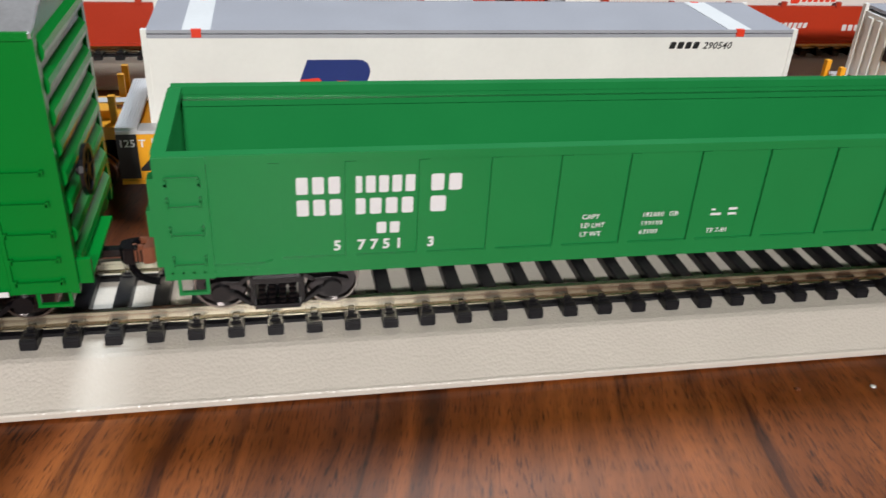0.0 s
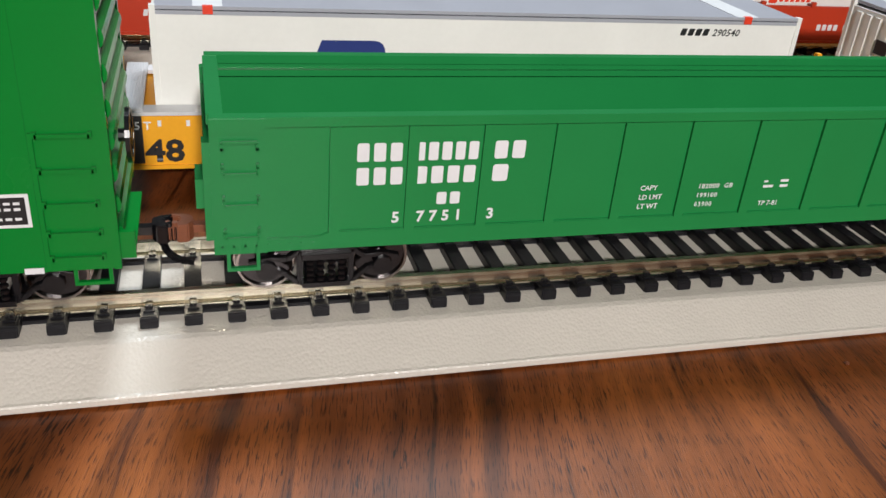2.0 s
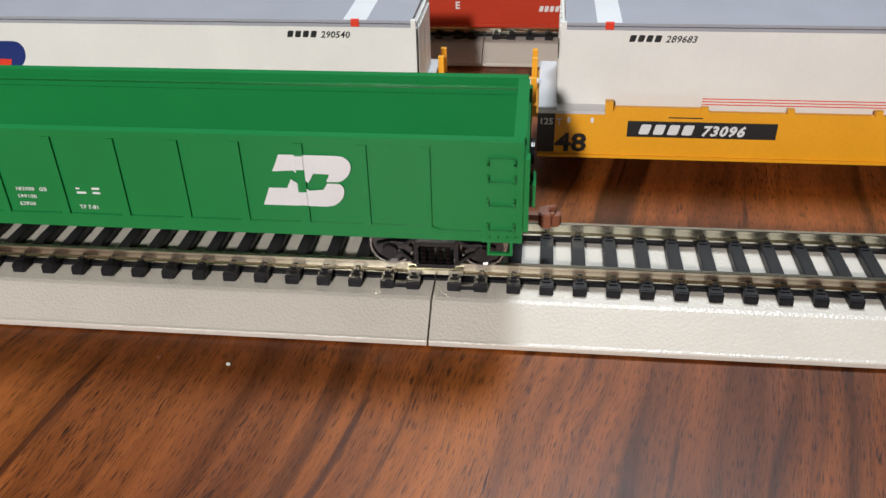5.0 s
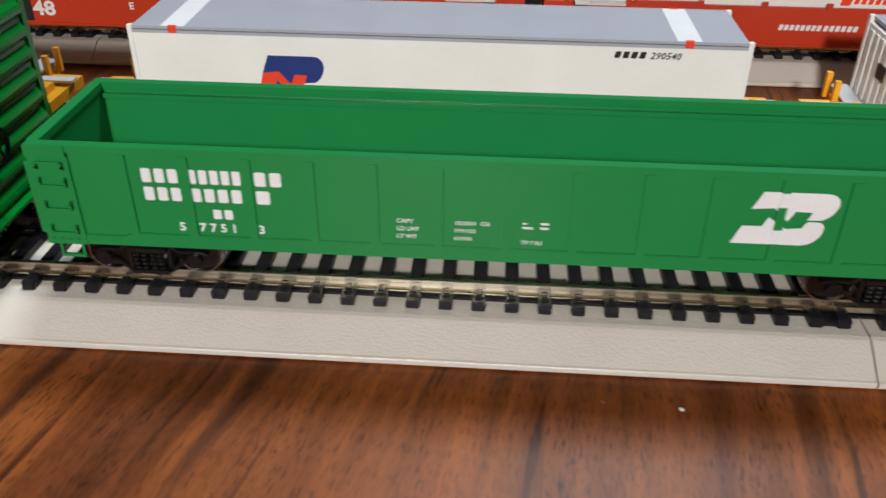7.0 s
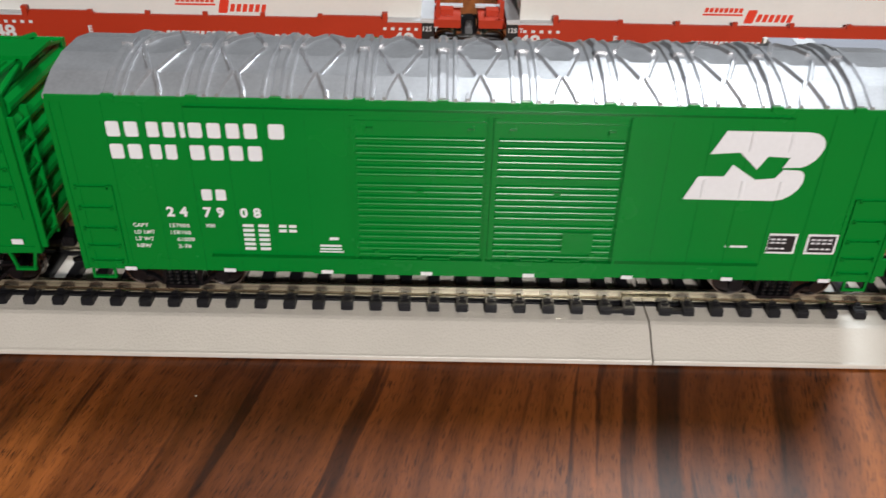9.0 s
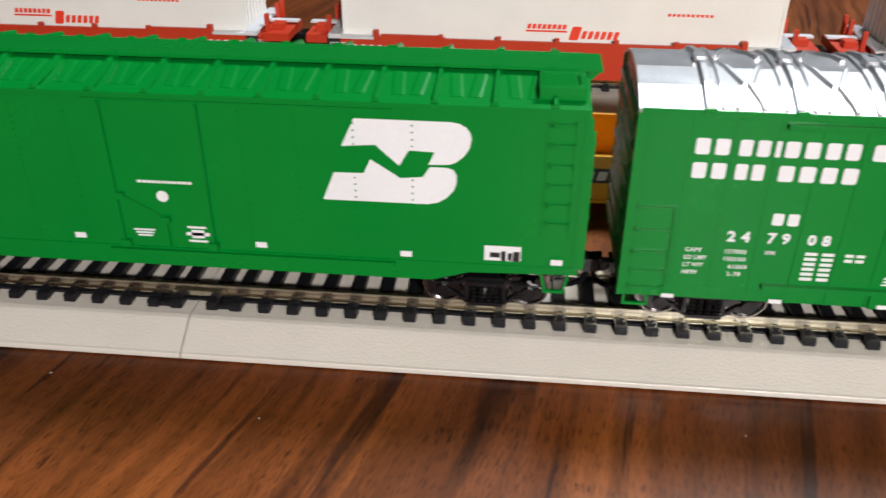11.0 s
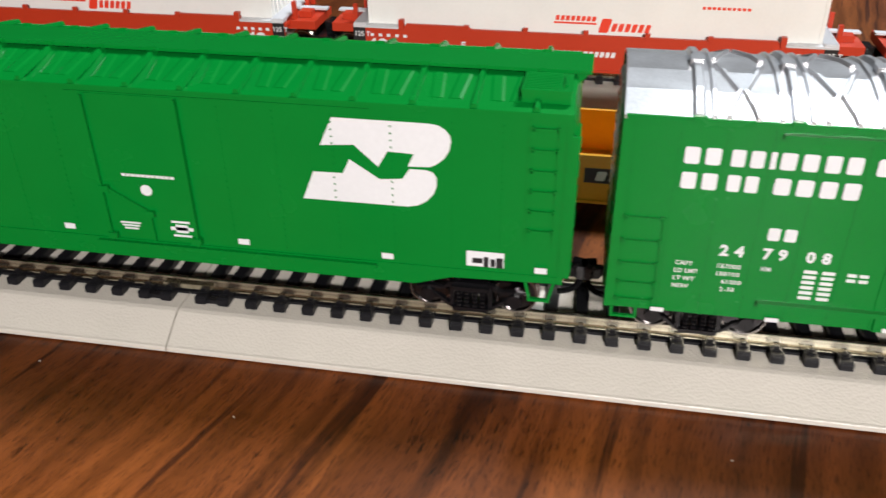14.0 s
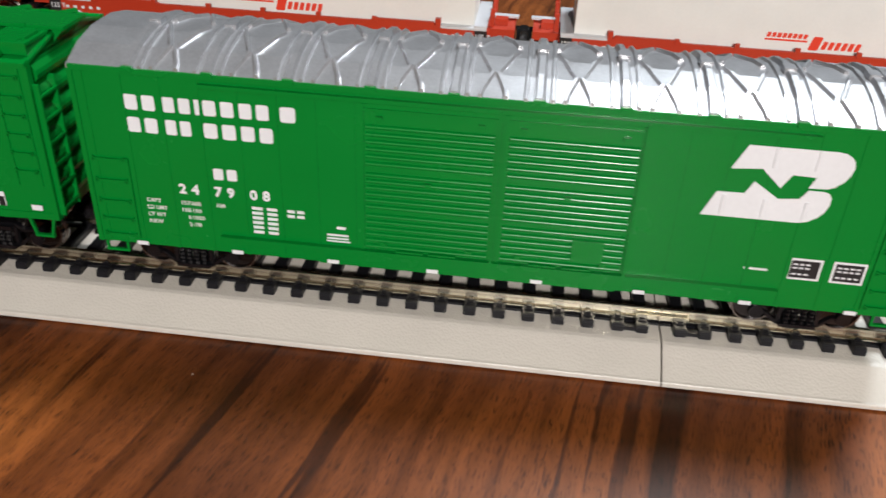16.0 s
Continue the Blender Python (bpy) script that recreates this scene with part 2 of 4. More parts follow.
LOGO_UPPER = [(.236, 0), (.86, 0), (.92, .015), (.965, .06), (.99, .12), (1.0, .20), (.985, .30), (.955, .39), (.90, .47), (.86, .50), (.72, .51), (.76, .36), (.59, .35), (.525, .54), (.37, .30), (.145, .33)]
LOGO_LOWER = [(.085, .655), (.285, .65), (.335, .475), (.53, .69), (.68, .665), (.73, .54), (.84, .54), (.88, .56), (.905, .62), (.905, .72), (.885, .82), (.84, .91), (.78, .975), (.71, 1.0), (0, 1.0)]


LOGO_BAND = [(.145, .33), (.37, .30), (.525, .54), (.59, .35), (.76, .36), (.72, .51), (.68, .665), (.53, .69), (.335, .475), (.285, .65), (.085, .655)]


def print_logo(x, z, w, h, y, mat, parent, band=None):
    for pts, mt in ((LOGO_UPPER, mat), (LOGO_LOWER, mat)) + (((LOGO_BAND, band),) if band else ()):
        part("emblem_shape", sheet(bmesh.new(), [(x + u * w, z + h - v * h) for u, v in pts], y), mt, parent)


# ---- room and table ----
def setting(name, bm, mat, label, category):
    ob = new(name, mesh_of(name, bm, mat))
    return tagged(ob, label, category, kind="structure")


setting("floor", boxes((-1800, 1800, -1500, 1900, -770, -750)), CARPET, "brown carpeted floor under the table", "floor")
setting("wall_north", boxes((-1800, 1800, 1900, 2000, -750, 1700)), WALL, "dim brown painted room wall", "wall")
setting("wall_south", boxes((-1800, 1800, -1600, -1500, -750, 1700)), WALL, "dim brown painted room wall", "wall")
setting("wall_west", boxes((-1900, -1800, -1500, 1900, -750, 1700)), WALL, "dim brown painted room wall", "wall")
setting("wall_east", boxes((1800, 1900, -1500, 1900, -750, 1700)), WALL, "dim brown painted room wall", "wall")
setting("ceiling", boxes((-1800, 1800, -1500, 1900, 1700, 1720)), WALL, "dim brown painted room ceiling", "ceiling")

table = thing("wooden_table", 0, 0, 0, "glossy dark brown wooden table with streaked grain", "table")
part("tabletop", boxes((-900, 900, -550, 650, -30, 0)), WOOD, table, bevel=2.0)
leg = part("leg", boxes((-860, -800, -510, -450, -750, -30)), WOOD, table, bevel=2.0)
for lx, ly in ((1660, 0), (0, 1060), (1660, 1060)):
    again(leg, lx, ly)

# ---- track ----
SECTION = 228.6
RAIL_TOP = 11.2


def track_section(x, y):
    t = thing("track_section", x, y, 0, "straight model track with grey plastic roadbed and black ties", "model track", "track sections on the table")
    h = SECTION / 2 - 0.2
    bm = bmesh.new()
    side = [(23.4, 0), (23.4, 0.45), (24.3, 0.45), (24.4, 0.6), (24.4, 1.5), (24.2, 1.75), (23.7, 1.9), (17.2, 5.9), (16.4, 6.35), (15.4, 6.6)]
    prof = [(-y, z) for y, z in side] + side[::-1]
    prism(bm, prof, "x", -h, h)
    part("roadbed", bm, ROADBED, t, "grey pebbled plastic roadbed")
    rail = bmesh.new()
    rp = [(-1.15, 8.55), (1.15, 8.55), (1.15, 8.85), (0.4, 9.15), (0.32, 10.3), (0.55, 10.5), (0.55, 11.1), (0.45, 11.2), (-0.45, 11.2), (-0.55, 11.1), (-0.55, 10.5), (-0.32, 10.3), (-0.4, 9.15), (-1.15, 8.85)]
    prism(rail, [(p[0] - 8.8, p[1]) for p in rp], "x", -h, h)
    r = part("rail", rail, NICKEL, t, "nickel silver rail")
    again(r, 0, 17.6)
    bm = boxes((-h - 6, -h + 6, -10.3, -9.65, 8.7, 9.9), (-h - 6, -h + 6, -8.0, -7.35, 8.7, 9.9))
    j = part("rail_joiner", bm, NICKEL, t)
    again(j, 0, 17.6)
    bm = bmesh.new()
    prism(bm, [(-13.3, 6.0), (-13.1, 8.1), (-12.7, 8.5), (12.7, 8.5), (13.1, 8.1), (13.3, 6.0)], "x", -1.45, 1.45)
    for s in (-8.8, 8.8):
        for k in (-1, 1):
            box(bm, -0.9, 0.9, s + k * 1.85 - 0.65, s + k * 1.85 + 0.65, 8.4, 8.8)
            for q in (-0.55, 0.05):
                box(bm, q, q + 0.5, s + k * 1.35 - 0.45, s + k * 1.35 + 0.45, 8.7, 9.25)
    tie = part("tie", bm, TIE, t, bevel=0.22)
    first = -SECTION / 2 + 4.4
    spots = [first] + [-104.3 + i * 6.953 for i in range(31)] + [-first]
    step = 5.6
    tie.location.x = first * MM
    for x in spots[1:]:
        again(tie, x)
    # ties are joined by thin strips under the rails next to the joints
    bm = boxes((first, first + step, -12.6, -11.0, 6.5, 7.6), (-first - step, -first, -12.6, -11.0, 6.5, 7.6), (-h, h, -9.5, -8.1, 6.5, 7.3), (-h, h, 8.1, 9.5, 6.5, 7.3))
    part("tie_strip", bm, TIE, t)
    return t


base_section = track_section(-SECTION * 1.5, 0)
for k, y in [(-0.5, 0), (0.5, 0), (1.5, 0)] + [(k, 162.0) for k in (-1.5, -0.5, 0.5, 1.5, 2.5)]:
    copy_thing(base_section, pose(k * SECTION * MM, y * MM, 0))


# ---- running gear ----
def add_truck(car, x, drop=0.0, gauge=8.8):
    """A two-axle truck under a car whose origin is on the rail top."""
    zc = 4.8 - drop
    bolster = part("truck", boxes((x - 3, x + 3, -12, 12, zc + 0.5, zc + 3.2), (x - 1.5, x + 1.5, -4, 4, zc + 3.2, 11.5)), TRUCK, car, "black plastic truck")
    for s in (-1, 1):
        bm = bmesh.new()
        y0, y1 = s * 12.2 - 0.7, s * 12.2 + 0.7
        ym = (y0 + y1) / 2
        up = [(-12.4, 1.2), (-9.6, 1.9), (-6.4, 1.7), (-4.2, 3.2), (4.2, 3.2), (6.4, 1.7), (9.6, 1.9), (12.4, 1.2)]
        lo = [(-9.6, -0.6), (-7.4, -0.4), (-4.4, -2.9), (4.4, -2.9), (7.4, -0.4), (9.6, -0.6)]
        for line in (up, lo):
            for a, b in zip(line, line[1:]):
                bar(bm, (x + a[0], ym, zc + a[1]), (x + b[0], ym, zc + b[1]), 1.4, 0.8)
        for k in (-4.2, 4.2):
            bar(bm, (x + k, ym, zc - 2.9), (x + k, ym, zc + 3.2), 1.4, 1.0)
        for q in (-9.6, 9.6):
            disc(bm, (x + q, zc), 1.7, s * 12.9 - 0.6, s * 12.9 + 0.6, 12)
        for q in (-2.6, -0.9, 0.9, 2.6):
            for w in range(4):
                disc(bm, (x + q, s * 13.1), 0.72, zc - 2.2 + w * 1.05, zc - 1.6 + w * 1.05, 8, axis="z")
        box(bm, x - 4.0, x + 4.0, s * 13.0 - 0.9, s * 13.0 + 0.9, zc + 2.0, zc + 3.0)
        box(bm, x - 4.0, x + 4.0, s * 13.0 - 0.9, s * 13.0 + 0.9, zc - 3.2, zc - 2.3)
        part("side_frame", bm, TRUCK, bolster, bevel=0.12)
    for q in (-9.6, 9.6):
        bm = bmesh.new()
        disc(bm, (x + q, zc), 0.9, -11.5, 11.5, 10)
        for s in (-1, 1):
            a, b = s * (gauge - 0.8), s * (gauge + 1.5)
            disc(bm, (x + q, zc), 4.8, min(a, b), max(a, b), 28, inner=4.4)
            disc(bm, (x + q, zc), 5.2, s * (gauge - 1.2) - 0.35, s * (gauge - 1.2) + 0.35, 28, inner=4.15)
        part("wheelset", bm, STEEL, bolster, "bright metal wheelset")
        for s in (-1, 1):
            bm = disc(bmesh.new(), (x + q, zc), 4.45, s * (gauge + 0.6) - 0.3, s * (gauge + 0.6) + 0.3, 24)
            disc(bm, (x + q, zc), 1.4, s * (gauge + 1.2) - 0.6, s * (gauge + 1.2) + 0.6, 12)
            part("wheel_face", bm, WHEEL_FACE, bolster, "dark glossy wheel face")
    return bolster


def add_coupler(car, x, way, mat, z=6.6, pin=True):
    """A knuckle coupler: shank, draft box, hooked head and its hanging trip pin."""
    bx = x + way * 5.5
    bm = boxes((*sorted((x, bx)), -0.9, 0.9, z - 0.7, z + 0.7))
    box(bm, *sorted((x - way * 1.0, x + way * 2.2)), -2.6, 2.6, z - 1.3, z + 1.2)
    c = part("coupler", bm, mat, car, "black knuckle coupler" if mat is TRUCK else "rust-brown knuckle coupler", 0.25)
    head = [(0.0, -1.2), (0.8, -2.4), (2.6, -2.6), (3.0, -1.4), (2.0, -0.2), (2.2, 0.8), (3.8, 1.6), (3.4, 2.4), (1.4, 2.0), (0.0, 1.2)]
    bm = bmesh.new()
    prism(bm, [(bx + way * u, v) for u, v in head], "z", z - 1.7, z + 1.6)
    part("coupler_head", bm, mat, c, bevel=0.2)
    bm = bmesh.new()
    prism(bm, [(bx + way * u, v) for u, v in ((2.9, -2.6), (4.4, -2.2), (4.9, -0.9), (4.5, 0.2), (3.6, 0.0), (3.7, -1.0), (2.9, -1.4))], "z", z - 1.3, z + 1.4)
    part("knuckle", bm, mat, c, bevel=0.2)
    disc_bm = disc(bmesh.new(), (bx + way * 2.9, -1.9), 0.5, z + 1.3, z + 2.0, 10, axis="z")
    part("knuckle_pin", disc_bm, mat, c)
    if pin:
        cu = [(bx + way * (1.6 + 5.0 * (k / 9) ** 2.2), -0.8 - 1.4 * k / 9, z - 1.2 - 4.3 * math.sin(k / 9 * math.pi / 2)) for k in range(10)]
        bm = bmesh.new()
        for a, b in zip(cu, cu[1:]):
            bar(bm, a, b, 0.95)
        part("trip_pin", bm, TRUCK, c, "curved black trip pin")


def add_step(car, x, y, z, w, mat, drop=2.8):
    bm = bmesh.new()
    s = 0.55
    box(bm, x - w / 2, x - w / 2 + s, y - 0.3, y + 0.3, z - drop, z)
    box(bm, x + w / 2 - s, x + w / 2, y - 0.3, y + 0.3, z - drop, z)
    box(bm, x - w / 2, x + w / 2, y - 0.35, y + 0.35, z - drop - s, z - drop)
    part("stirrup_step", bm, mat, car)


def add_grab(car, x0, x1, z, y, mat, out=0.75, t=0.58, rise=0.0):
    bm = bmesh.new()
    s = -1 if y < 0 else 1
    box(bm, x0, x1, *sorted((y + s * out - s * t, y + s * out)), z - t / 2, z + t / 2)
    for x in (x0, x1):
        box(bm, x - t / 2, x + t / 2, *sorted((y, y + s * out)), z + rise - t / 2, z + rise + t)
        if rise:
            box(bm, x - t / 2, x + t / 2, *sorted((y + s * out - s * t, y + s * out)), *sorted((z, z + rise)))
    return part("grab_iron", bm, mat, car, bevel=0.13)


def add_brake_wheel(car, x, y, z, way):
    bm = bmesh.new()
    x0, x1 = sorted((x + way * 1.2, x + way * 1.9))
    disc(bm, (y, z), 4.2, x0, x1, 24, axis="x", inner=3.4)
    for i in range(3):
        a = i * math.pi / 3
        bar(bm, ((x0 + x1) / 2, y - 3.6 * math.cos(a), z - 3.6 * math.sin(a)), ((x0 + x1) / 2, y + 3.6 * math.cos(a), z + 3.6 * math.sin(a)), 0.45)
    disc(bm, (y, z), 1.0, min(x, x + way * 1.9), max(x, x + way * 1.9), 10, axis="x")
    part("brake_wheel", bm, TRUCK, car, "black brake wheel")


# ---- open gondola car ----
def gondola():
    car = thing("gondola_car", 154.8, 0, RAIL_TOP, "green open gondola model car with white lettering, empty", "model railcar", "train on the front track")
    G = GON_GREEN
    L = 92.2

    def across(s, *ys):
        """The two sides stand 17.3 before and 14.9 behind the middle of the track."""
        return sorted(s * y - (2.4 if s > 0 else 0.0) for y in ys)

    part("floor_pan", boxes((-91, 91, -16.6, 14.2, 11.8, 13.0), (-75, 75, -3, 3, 8.5, 11.8)), G, car)
    for s in (-1, 1):
        y0, y1 = across(s, 16.4, 17.3)
        side = part("side", boxes((-L, L, y0, y1, 11.4, 32.0)), G, car)
        y0, y1 = across(s, 16.0, 18.1)
        part("top_rail", boxes((-L, L, y0, y1, 31.4, 32.9)), G, side, bevel=0.25)
        part("inner_rail", boxes((-90.2, 90.2, *across(s, 15.4, 16.5), 29.3, 30.4)), G, side, bevel=0.3)
        y0, y1 = across(s, 17.0, 17.75)
        bm = bmesh.new()
        prism(bm, [(-L, 10.9), (L, 10.9), (L, 13.2), (76.5, 13.2), (74.5, 14.0), (-74.5, 14.0), (-76.5, 13.2), (-L, 13.2)], "y", y0, y1)
        part("sill", bm, G, side, bevel=0.15)
        post = part("post", boxes((-0.85, 0.85, *across(s, 17.2, 17.85), 13.8, 31.2)), G, side, bevel=0.22)
        post.location.x = -74.15 * MM
        for x in (-62.15, -50.15, -38.15, -26.2, -13.9, -1.0, 11.9, 24.8, 37.0, 49.4, 61.7, 73.8):
            again(post, x)
        for q in (-1, 1):
            a, b = sorted((q * 84.4, q * 92.3))
            part("corner_plate", boxes((a, b, *across(s, 17.2, 17.9), 10.9, 31.6)), G, side, bevel=0.15)
            for z in (29.4, 24.4, 19.3, 13.9):
                add_grab(car, min(q * 85.6, q * 90.6), max(q * 85.6, q * 90.6), z, across(s, 17.9)[0], G, 0.9, 0.42, -1.2 if z > 28 else 1.2)
            part("corner_cap", boxes((a, b, *across(s, 17.8, 18.4), 30.6, 32.8)), G, side, bevel=0.2)
            for k in range(9):
                part("rivet", disc(bmesh.new(), (q * (77.5 + k * 1.7), 12.2), 0.22, *across(s, 17.7, 17.9), 6), G, side)
            add_step(car, q * 88.0, across(s, 17.2)[0], 11.0, 5.0, G)
    for q in (-1, 1):
        end = part("end_panel", boxes((*sorted((q * 90.6, q * 91.6)), -16.4, 14.0, 11.4, 31.6)), G, car)
        part("end_rail", boxes((*sorted((q * 90.2, q * 92.6)), -15.9, 13.5, 31.2, 32.8)), G, end, bevel=0.25)
        rib = part("end_rib", boxes((*sorted((q * 91.5, q * 93.0)), -16.8, 14.4, 26.2, 28.0)), G, end, bevel=0.4)
        for k in (1, 2):
            again(rib, 0, 0, -5.4 * k)
        part("end_ladder_strip", boxes((*sorted((q * 92.2, q * 93.4)), -17.4, -14.8, 13.2, 29.0)), G, end, bevel=0.3)
        part("corner_post", boxes((*sorted((q * 91.2, q * 93.2)), 13.0, 15.2, 11.2, 30.8)), G, end, bevel=0.3)
        part("end_platform", boxes((*sorted((q * 91.6, q * 94.6)), -14.0, -8.0, 17.0, 21.8)), G, end, bevel=0.3)
        add_coupler(car, q * 90.0, q, RUST, 6.9, pin=False)
    add_brake_wheel(car, 92.2, -9.0, 25.0, 1)
    for q in (-1, 1):
        add_truck(car, q * 74.6)
    y = -17.31
    # white print
    print_blocks("letter_block", [(-70.8, -63.8, 3), (-61.8, -51.6, 5), (-48.9, -43.8, 2)], 25.4, 3.0, y, WHITE, car)
    print_blocks("letter_block", [(-70.8, -63.6, 3), (-61.6, -51.8, 4), (-48.9, -46.3, 1)], 21.5, 2.9, y, WHITE, car)
    print_blocks("letter_block", [(-57.8, -54.0, 2)], 17.8, 2.1, y, WHITE, car)
    print_text("road_number", "5", -65.0, 14.9, 1.9, y, WHITE, car, 0.03)
    print_text("road_number", "7751", -61.0, 14.9, 1.9, y, WHITE, car, 0.03, spacing=1.62)
    print_text("road_number", "3", -49.2, 14.9, 1.9, y, WHITE, car, 0.03)
    for i, t in enumerate(("CAPY", "LD LMT", "LT WT")):
        print_text("capacity_text", t, -22.0, 18.8 - i * 1.72, 0.95, y, WHITE, car, 0.015)
    for i, t in enumerate(("182000  GB", "199100", "63900")):
        print_text("capacity_text", t, -10.9, 18.8 - i * 1.72, 0.9, y, WHITE, car, 0.015, spacing=1.15)
    print_lines("fine_print", [(2.2, 3.0, 19.5, 0.35), (5.6, 7.2, 19.5, 0.45), (2.2, 4.2, 18.5, 0.45), (5.6, 7.2, 18.5, 0.45)], y, WHITE, car)
    print_text("date_text", "TP 7-81", 2.0, 15.0, 0.95, y, WHITE, car, 0.01)
    print_logo(41.2, 17.7, 18.2, 11.1, y - 0.44, WHITE, car)
    for x, z0, z1 in ((49.4, 17.9, 20.8), (49.4, 25.7, 28.6)):
        bm = bmesh.new()
        prism(bm, [(x - 0.95, y - 0.42), (x - 0.75, y - 0.72), (x + 0.75, y - 0.72), (x + 0.95, y - 0.42)], "z", z0, z1)
        part("painted_post", bm, WHITE, car)
    return car


gondola()


# ---- boxcar shell ----
def shell(car, half, low, eave, green, prof, roof_mat, end_ribs):
    side_y = 17.5
    for s in (-1, 1):
        part("side", boxes((-half, half, *sorted((s * 16.6, s * side_y)), low, eave)), green, car)
    part("underframe", boxes((-half + 1, half - 1, -16.5, 16.5, low + 1.0, low + 2.2), (-half + 14, half - 14, -3, 3, 6.5, low + 1.2)), TRUCK, car)
    for q in (-1, 1):
        bm = bmesh.new()
        prism(bm, [(-16.6, low), (-16.6, eave - 0.2)] + [(y, z - 0.5) for y, z in prof[1:-1]] + [(16.6, eave - 0.2), (16.6, low)], "x", *sorted((q * (half - 0.9), q * half)))
        end = part("end_panel", bm, green, car)
        for k in range(end_ribs):
            z = low + 4.5 + k * (eave - low - 3.0) / end_ribs
            bm = bmesh.new()
            prism(bm, [(q * half, z - 2.0), (q * (half + 0.9), z - 0.9), (q * (half + 1.1), z), (q * (half + 0.9), z + 0.9), (q * half, z + 2.0)], "y", -15.2, 15.2)
            part("end_rib", bm, green, end)
        for s in (-1, 1):
            part("corner_post", boxes((*sorted((q * (half - 0.6), q * (half + 0.5))), *sorted((s * 16.0, s * 17.8)), low, eave)), green, end, bevel=0.25)
    bm = bmesh.new()
    prism(bm, prof + [(y, z - 0.7) for y, z in prof[::-1]], "x", -half - 0.4, half + 0.4)
    return part("roof", bm, roof_mat, car)


def along(prof, t0, t1):
    """Points of a roof's outline between the shares t0 and t1 of its width."""
    y0, y1 = prof[0][0], prof[-1][0]
    a, b = y0 + (y1 - y0) * t0, y0 + (y1 - y0) * t1

    def at(y):
        for p, q in zip(prof, prof[1:]):
            if p[0] - 1e-6 <= y <= q[0] + 1e-6:
                return p[1] + (q[1] - p[1]) * (y - p[0]) / (q[0] - p[0])
    ys = [a] + [p[0] for p in prof if a < p[0] < b] + [b]
    return [(y, at(y)) for y in ys]


def roof_strip(bm, prof, x0, x1, t0, t1, w, h, sink=0.1):
    """A raised rounded strip over the roof, from x0 at share t0 to x1 at share t1."""
    line = along(prof, t0, t1)
    ya, yb = line[0][0], line[-1][0]
    rings = []
    for y, z in line:
        x = x0 + (x1 - x0) * (y - ya) / (yb - ya)
        rings.append([bm.verts.new(p) for p in ((x - w / 2, y, z - sink), (x - w / 4, y, z + h), (x + w / 4, y, z + h), (x + w / 2, y, z - sink))])
    for a, b in zip(rings, rings[1:]):
        for i in range(3):
            bm.faces.new((a[i], a[i + 1], b[i + 1], b[i]))
    bm.faces.new(rings[0])
    bm.faces.new(rings[-1][::-1])
    bmesh.ops.recalc_face_normals(bm, faces=bm.faces)


